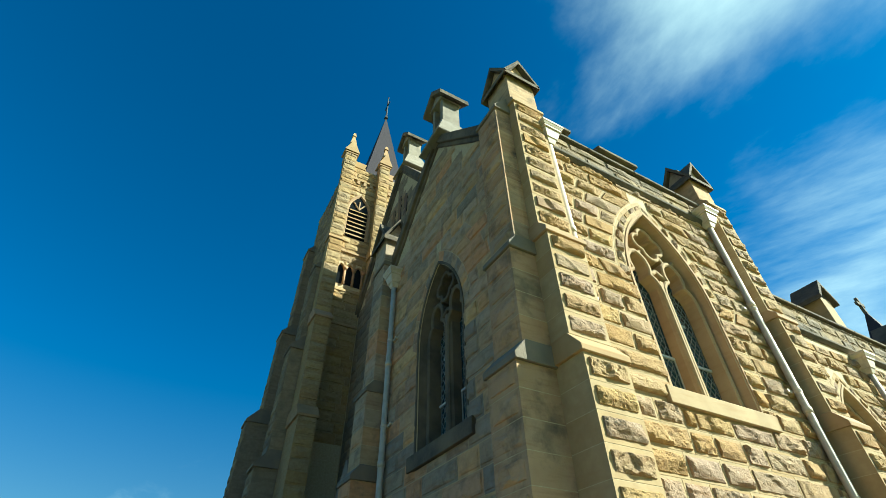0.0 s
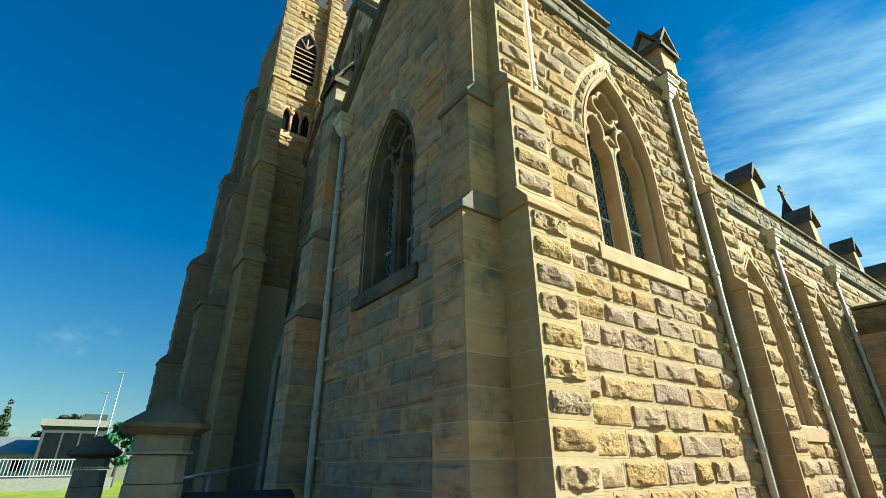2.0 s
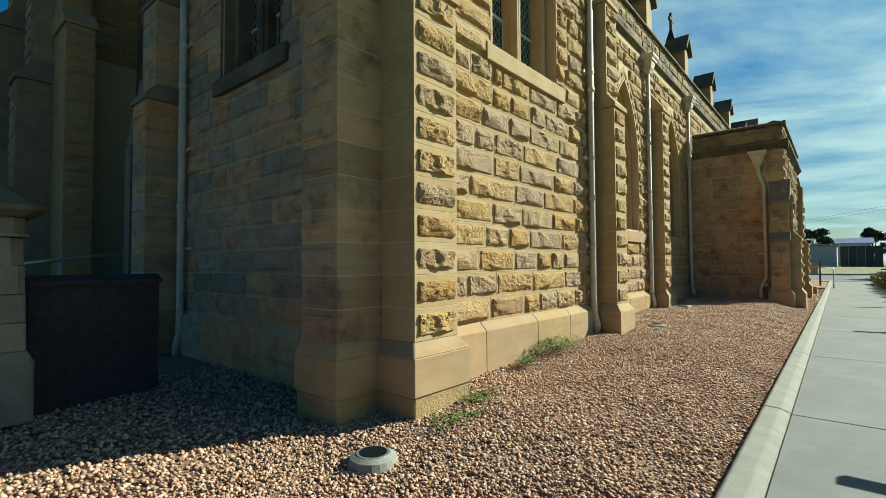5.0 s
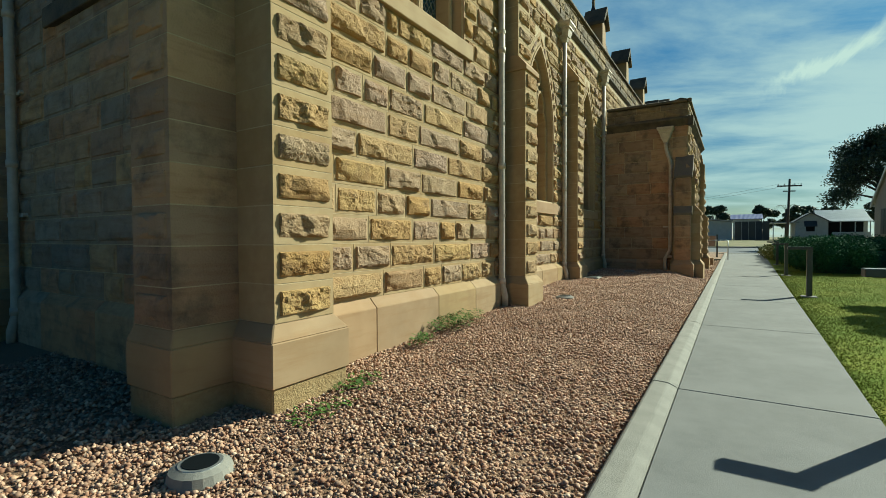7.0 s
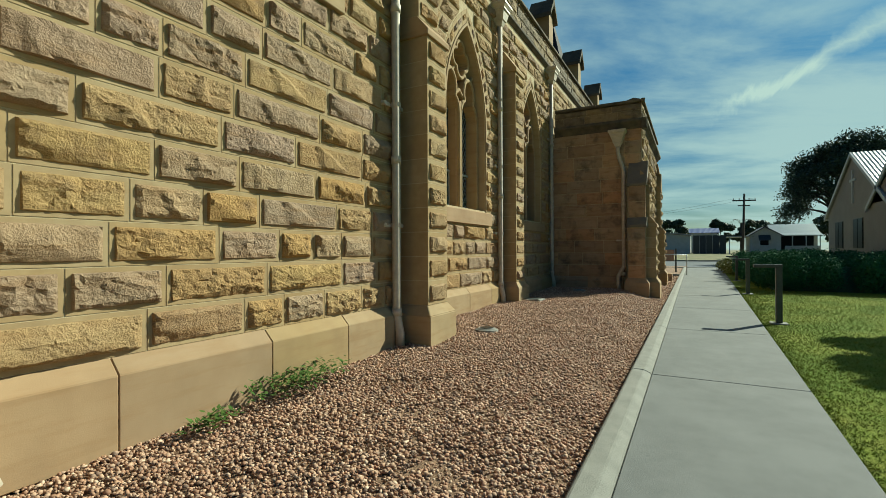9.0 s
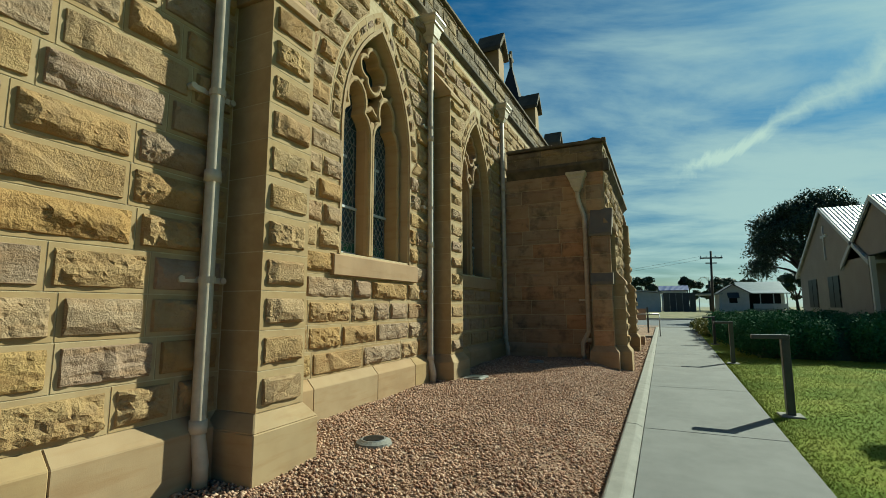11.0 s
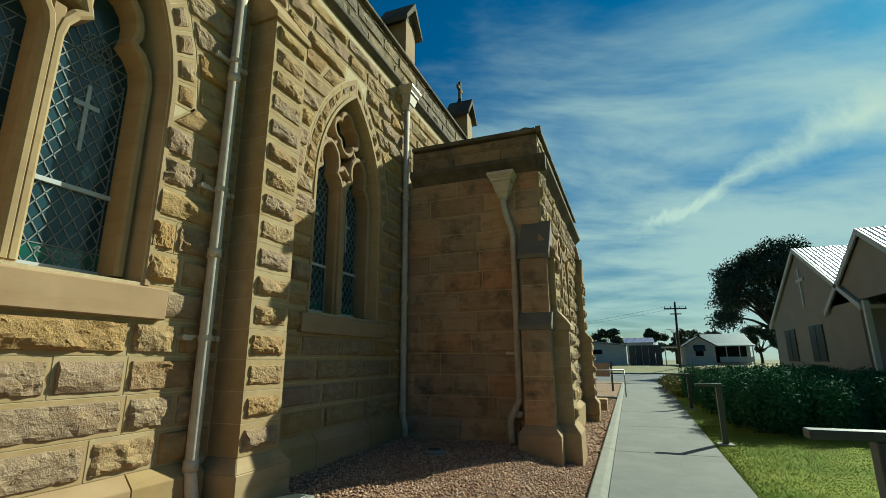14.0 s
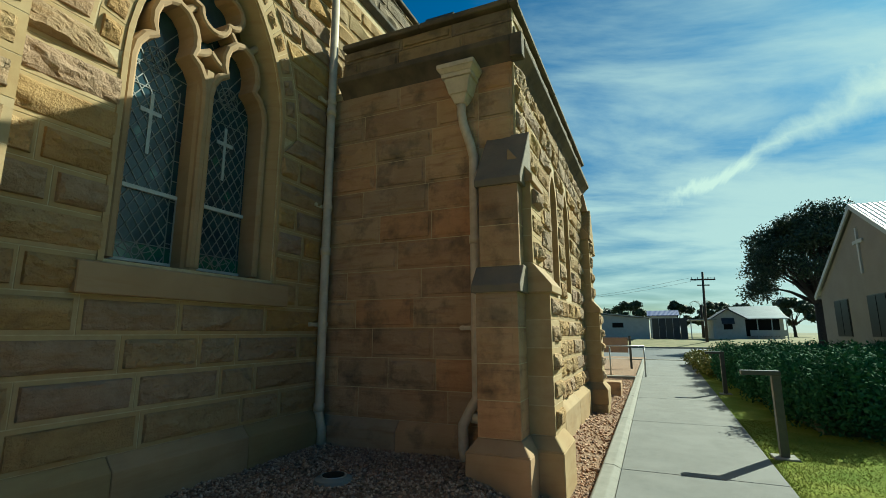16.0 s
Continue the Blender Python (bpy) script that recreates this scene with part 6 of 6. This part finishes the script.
for y in (-1.4, 1.1):
    part("post", Geo().box(-.05, .05, y - .05, y + .05, -.3, 2.2).mesh(M_WHITE), car)
cot = gable_house("house", 78, -14.0, -9.5, 2.5, 4.0, 8, M_WHITEWALL, M_TIN, "white cottage with a pale corrugated roof and verandah")
fr_ = part("front_gable", Geo().prism([(-9.9, -.4), (-9.9, 2.4), (-8.2, 3.4), (-6.6, 2.4), (-6.6, -.4)], -2.0, 4).mesh(M_WHITEWALL), cot)
part("front_roof", Geo().prism([(-10.2, 2.3), (-8.2, 3.55), (-6.3, 2.3), (-6.3, 2.2), (-8.2, 3.42), (-10.2, 2.2)], -2.3, 4).mesh(M_DARKROOF), cot)
q = part("window", Geo().box(-2.06, -1.98, -8.7, -7.6, 1.0, 2.2).mesh(M_WHITE), cot)
part("pane", Geo().box(-2.09, -2.03, -8.6, -7.7, 1.1, 2.1).mesh(M_DARKGLASS), q)
part("awning", Geo().prism_y([(-2.6, 1.7), (-2.6, 1.76), (-2.0, 2.45), (-2.0, 2.38)], -8.8, -7.5).mesh(M_DARKROOF), q)
part("verandah_shade", Geo().box(-.02, .0, -13.6, -10.2, .3, 2.3).mesh(M_DARKGLASS), cot)
for y in (-14.0, -12.6, -11.2):
    part("verandah_post", Geo().box(-1.4, -1.3, y - .05, y + .05, -.3, 2.3).mesh(M_WHITE), cot)
part("verandah_roof", Geo().prism_y([(-1.6, 2.25), (-1.6, 2.35), (.2, 2.7), (.2, 2.6)], -14.3, -10.0).mesh(M_TIN), cot)
part("verandah_rail", Geo().box(-1.42, -1.36, -14.0, -10.4, .35, 1.0).mesh(M_WHITEWALL), cot)

pole = thing("utility_pole", pose(70, -5.3, .4, 1.5, 0, 0), "leaning timber power pole with crossarms", "utility pole")
part("pole", Geo().tube([(0, 0, -.5), (0, 0, 7.6)], [.16, .11], 8).mesh(M_WOOD, True), pole)
part("crossarm", Geo().box(-.06, .06, -1.2, 1.2, 6.7, 6.85).mesh(M_WOOD), pole)
part("crossarm", Geo().box(-.06, .06, -.6, .6, 6.1, 6.22).mesh(M_WOOD), pole)
for y in (-1.1, -.5, .5, 1.1):
    part("insulator", Geo().tube([(0, y, 6.85), (0, y, 7.05)], .05, 6).mesh(M_WHITE), pole)
wires = thing("power_line", pose(70, -5.3, 7.4), "thin power cables sagging between poles", "cables")
for y in (-1.1, 1.1):
    part("cable", Geo().tube([(20 * k / 8, y + 30 * k / 8, -1.2 * math.sin(math.pi * k / 8)) for k in range(9)], .012, 4).mesh(M_IRON), wires)

tree(60.0, -12.9, 13.0, 5.3, .5, 31, 52000, .12, "large dark spreading shade tree behind the hall", 0, None, 64, 0.33)
tree(15.2, -5.9, 5.4, 1.7, .18, 35, 5200, .12, "leafy garden tree shading the lawn", 0, None, 16)
for tx, ty, h, sp_, sd in ((92, 3.2, 6.4, 3.2, 41), (90, -3.6, 6.0, 2.4, 42), (95, -9, 6.2, 3.0, 43), (98, -12.5, 5.6, 2.6, 44), (100, 9, 6, 4, 45), (100, -20, 6.5, 4, 46), (100, -28, 6, 4, 47)):
    tree(tx, ty, h, sp_, .25, sd, 3500, .28, "rounded dark green street tree", .6, None, 14)
palm = thing("palm_tree", pose(88, -6.6, .7), "small feathery palm tree", "palm")
part("trunk", Geo().tube([(0, 0, -.2), (0, 0, 4.6)], [.22, .16], 8).mesh(M_BARK, True), palm)
for k in range(16):
    a = k * 2.4
    pts = [(math.cos(a) * d, math.sin(a) * d, 4.6 + .9 * math.sin(d * 1.4) - .25 * d * d) for d in (0, .5, 1.0, 1.5, 2.0)]
    lf = Geo()
    for i in range(40):
        d = 2.0 * (i + 1) / 40
        c = Vector((math.cos(a) * d, math.sin(a) * d, 4.6 + .9 * math.sin(d * 1.4) - .25 * d * d))
        sd = Vector((-math.sin(a), math.cos(a), -.35)) * .45 * (1 - .5 * d / 2) * (1 if i % 2 else -1)
        sd.z = -abs(sd.z)
        lf.add([c, c + sd * .6 + Vector((math.cos(a), math.sin(a), 0)) * .03, c + sd], [(0, 1, 2)])
    part("frond", mesh_of(lf.v, lf.f, M_LEAF), palm)

# ---- beyond the forecourt ----
wall_nf = setting("wall_garden", Geo().box(-40, 3.0, 46, 46.25, -.1, .75).mesh(M_KERB), pose(0, 0, 0), "low cream garden wall", "wall")
rf = thing("railing", pose(0, 46.1, .75), "white picket railing on the low wall", "railing", "", "structure")
part("top_rail", Geo().box(-30, 2.6, -.03, .03, 1.15, 1.22).mesh(M_WHITE), rf)
part("bottom_rail", Geo().box(-30, 2.6, -.03, .03, .1, .16).mesh(M_WHITE), rf)
pk = Geo().box(-.02, .02, -.015, .015, .1, 1.18).mesh(M_WHITE)
for k in range(90):
    part("picket", pk, rf).location = (2.5 - .2 * k, 0, 0)
db = thing("shop", pose(0, 60, 0), "dark glazed building with a cream fascia", "building")
part("wall", Geo().box(-2.6, 2.4, 0, 8, -.2, 5.0).mesh(M_DARKROOF), db)
part("fascia", Geo().box(-2.9, 2.7, -.3, 8, 5.0, 5.6).mesh(M_KERB), db)
part("roof_plant", Geo().box(.2, 2.2, 1.5, 4, 5.6, 6.3).mesh(M_DARKROOF), db)
for x in (-2.3, -.9, .5):
    part("pane", Geo().box(x, x + 1.2, -.04, .02, 1.2, 4.4).mesh(M_DARKGLASS), db)
wh = thing("house", pose(-9, 66, 0), "low white house with a pale roof", "house", "houses beyond the forecourt")
part("wall", Geo().box(-5, 6.4, 0, 8, -.2, 2.8).mesh(M_WHITEWALL), wh)
part("roof", Geo().prism([(-.5, 2.7), (4, 4.4), (8.5, 2.7)], -5.4, 6.8).mesh(M_TIN), wh)
for x in (1.5, 4.4):
    q = part("window", Geo().box(x, x + 1.2, -.04, .02, 1.0, 2.2).mesh(M_WHITE), wh)
    part("pane", Geo().box(x + .1, x + 1.1, -.06, -.02, 1.1, 2.1).mesh(M_DARKGLASS), q)
rh = thing("house", pose(-5, 80, 0), "house with a red tiled roof", "house", "houses beyond the forecourt")
part("wall", Geo().box(-3, 3, 0, 6, -.2, 3.0).mesh(M_RENDER), rh)
part("roof", Geo().prism([(-.4, 3.0), (3, 4.9), (6.4, 3.0)], -3.3, 3.3).mesh(M_REDROOF), rh)
for lx, lz in ((1.35, 8.8), (2.05, 10.6)):
    lp = thing("street_lamp", pose(lx, 60 - lz, 0), "tall slender grey street lamp", "street lamp", "street lamps")
    part("pole", Geo().tube([(0, 0, -.2), (0, 0, lz * .82)], [.07, .045], 8).mesh(M_STEEL, True), lp)
    part("head", Geo().box(-.45, .08, -.1, .1, lz * .82, lz * .82 + .1).mesh(M_STEEL, bevel=.02), lp)
tree(3.2, 50, 5.2, 2.0, .16, 51, 4200, .2, "leafy green frangipani bush behind the railing", 0, M_JUNIPER, 16)
tree(-1.0, 90, 9.0, 4.0, .3, 52, 3500, .35, "rounded dark tree behind the shop", 0, None, 14)
cyp = thing("cypress", pose(-8.2, 88, 0), "tall narrow reddish-green conifer", "tree", "trees")
part("trunk", Geo().tube([(0, 0, -.2), (0, 0, 6)], [.2, .08], 7).mesh(M_BARK, True), cyp)
part("crown", leaf_cloud([(0, 0, 1.5 + k) for k in range(9)], [1.5 - .15 * k for k in range(9)], 3500, .25, M_LEAF, 61, 1.0, .5), cyp)
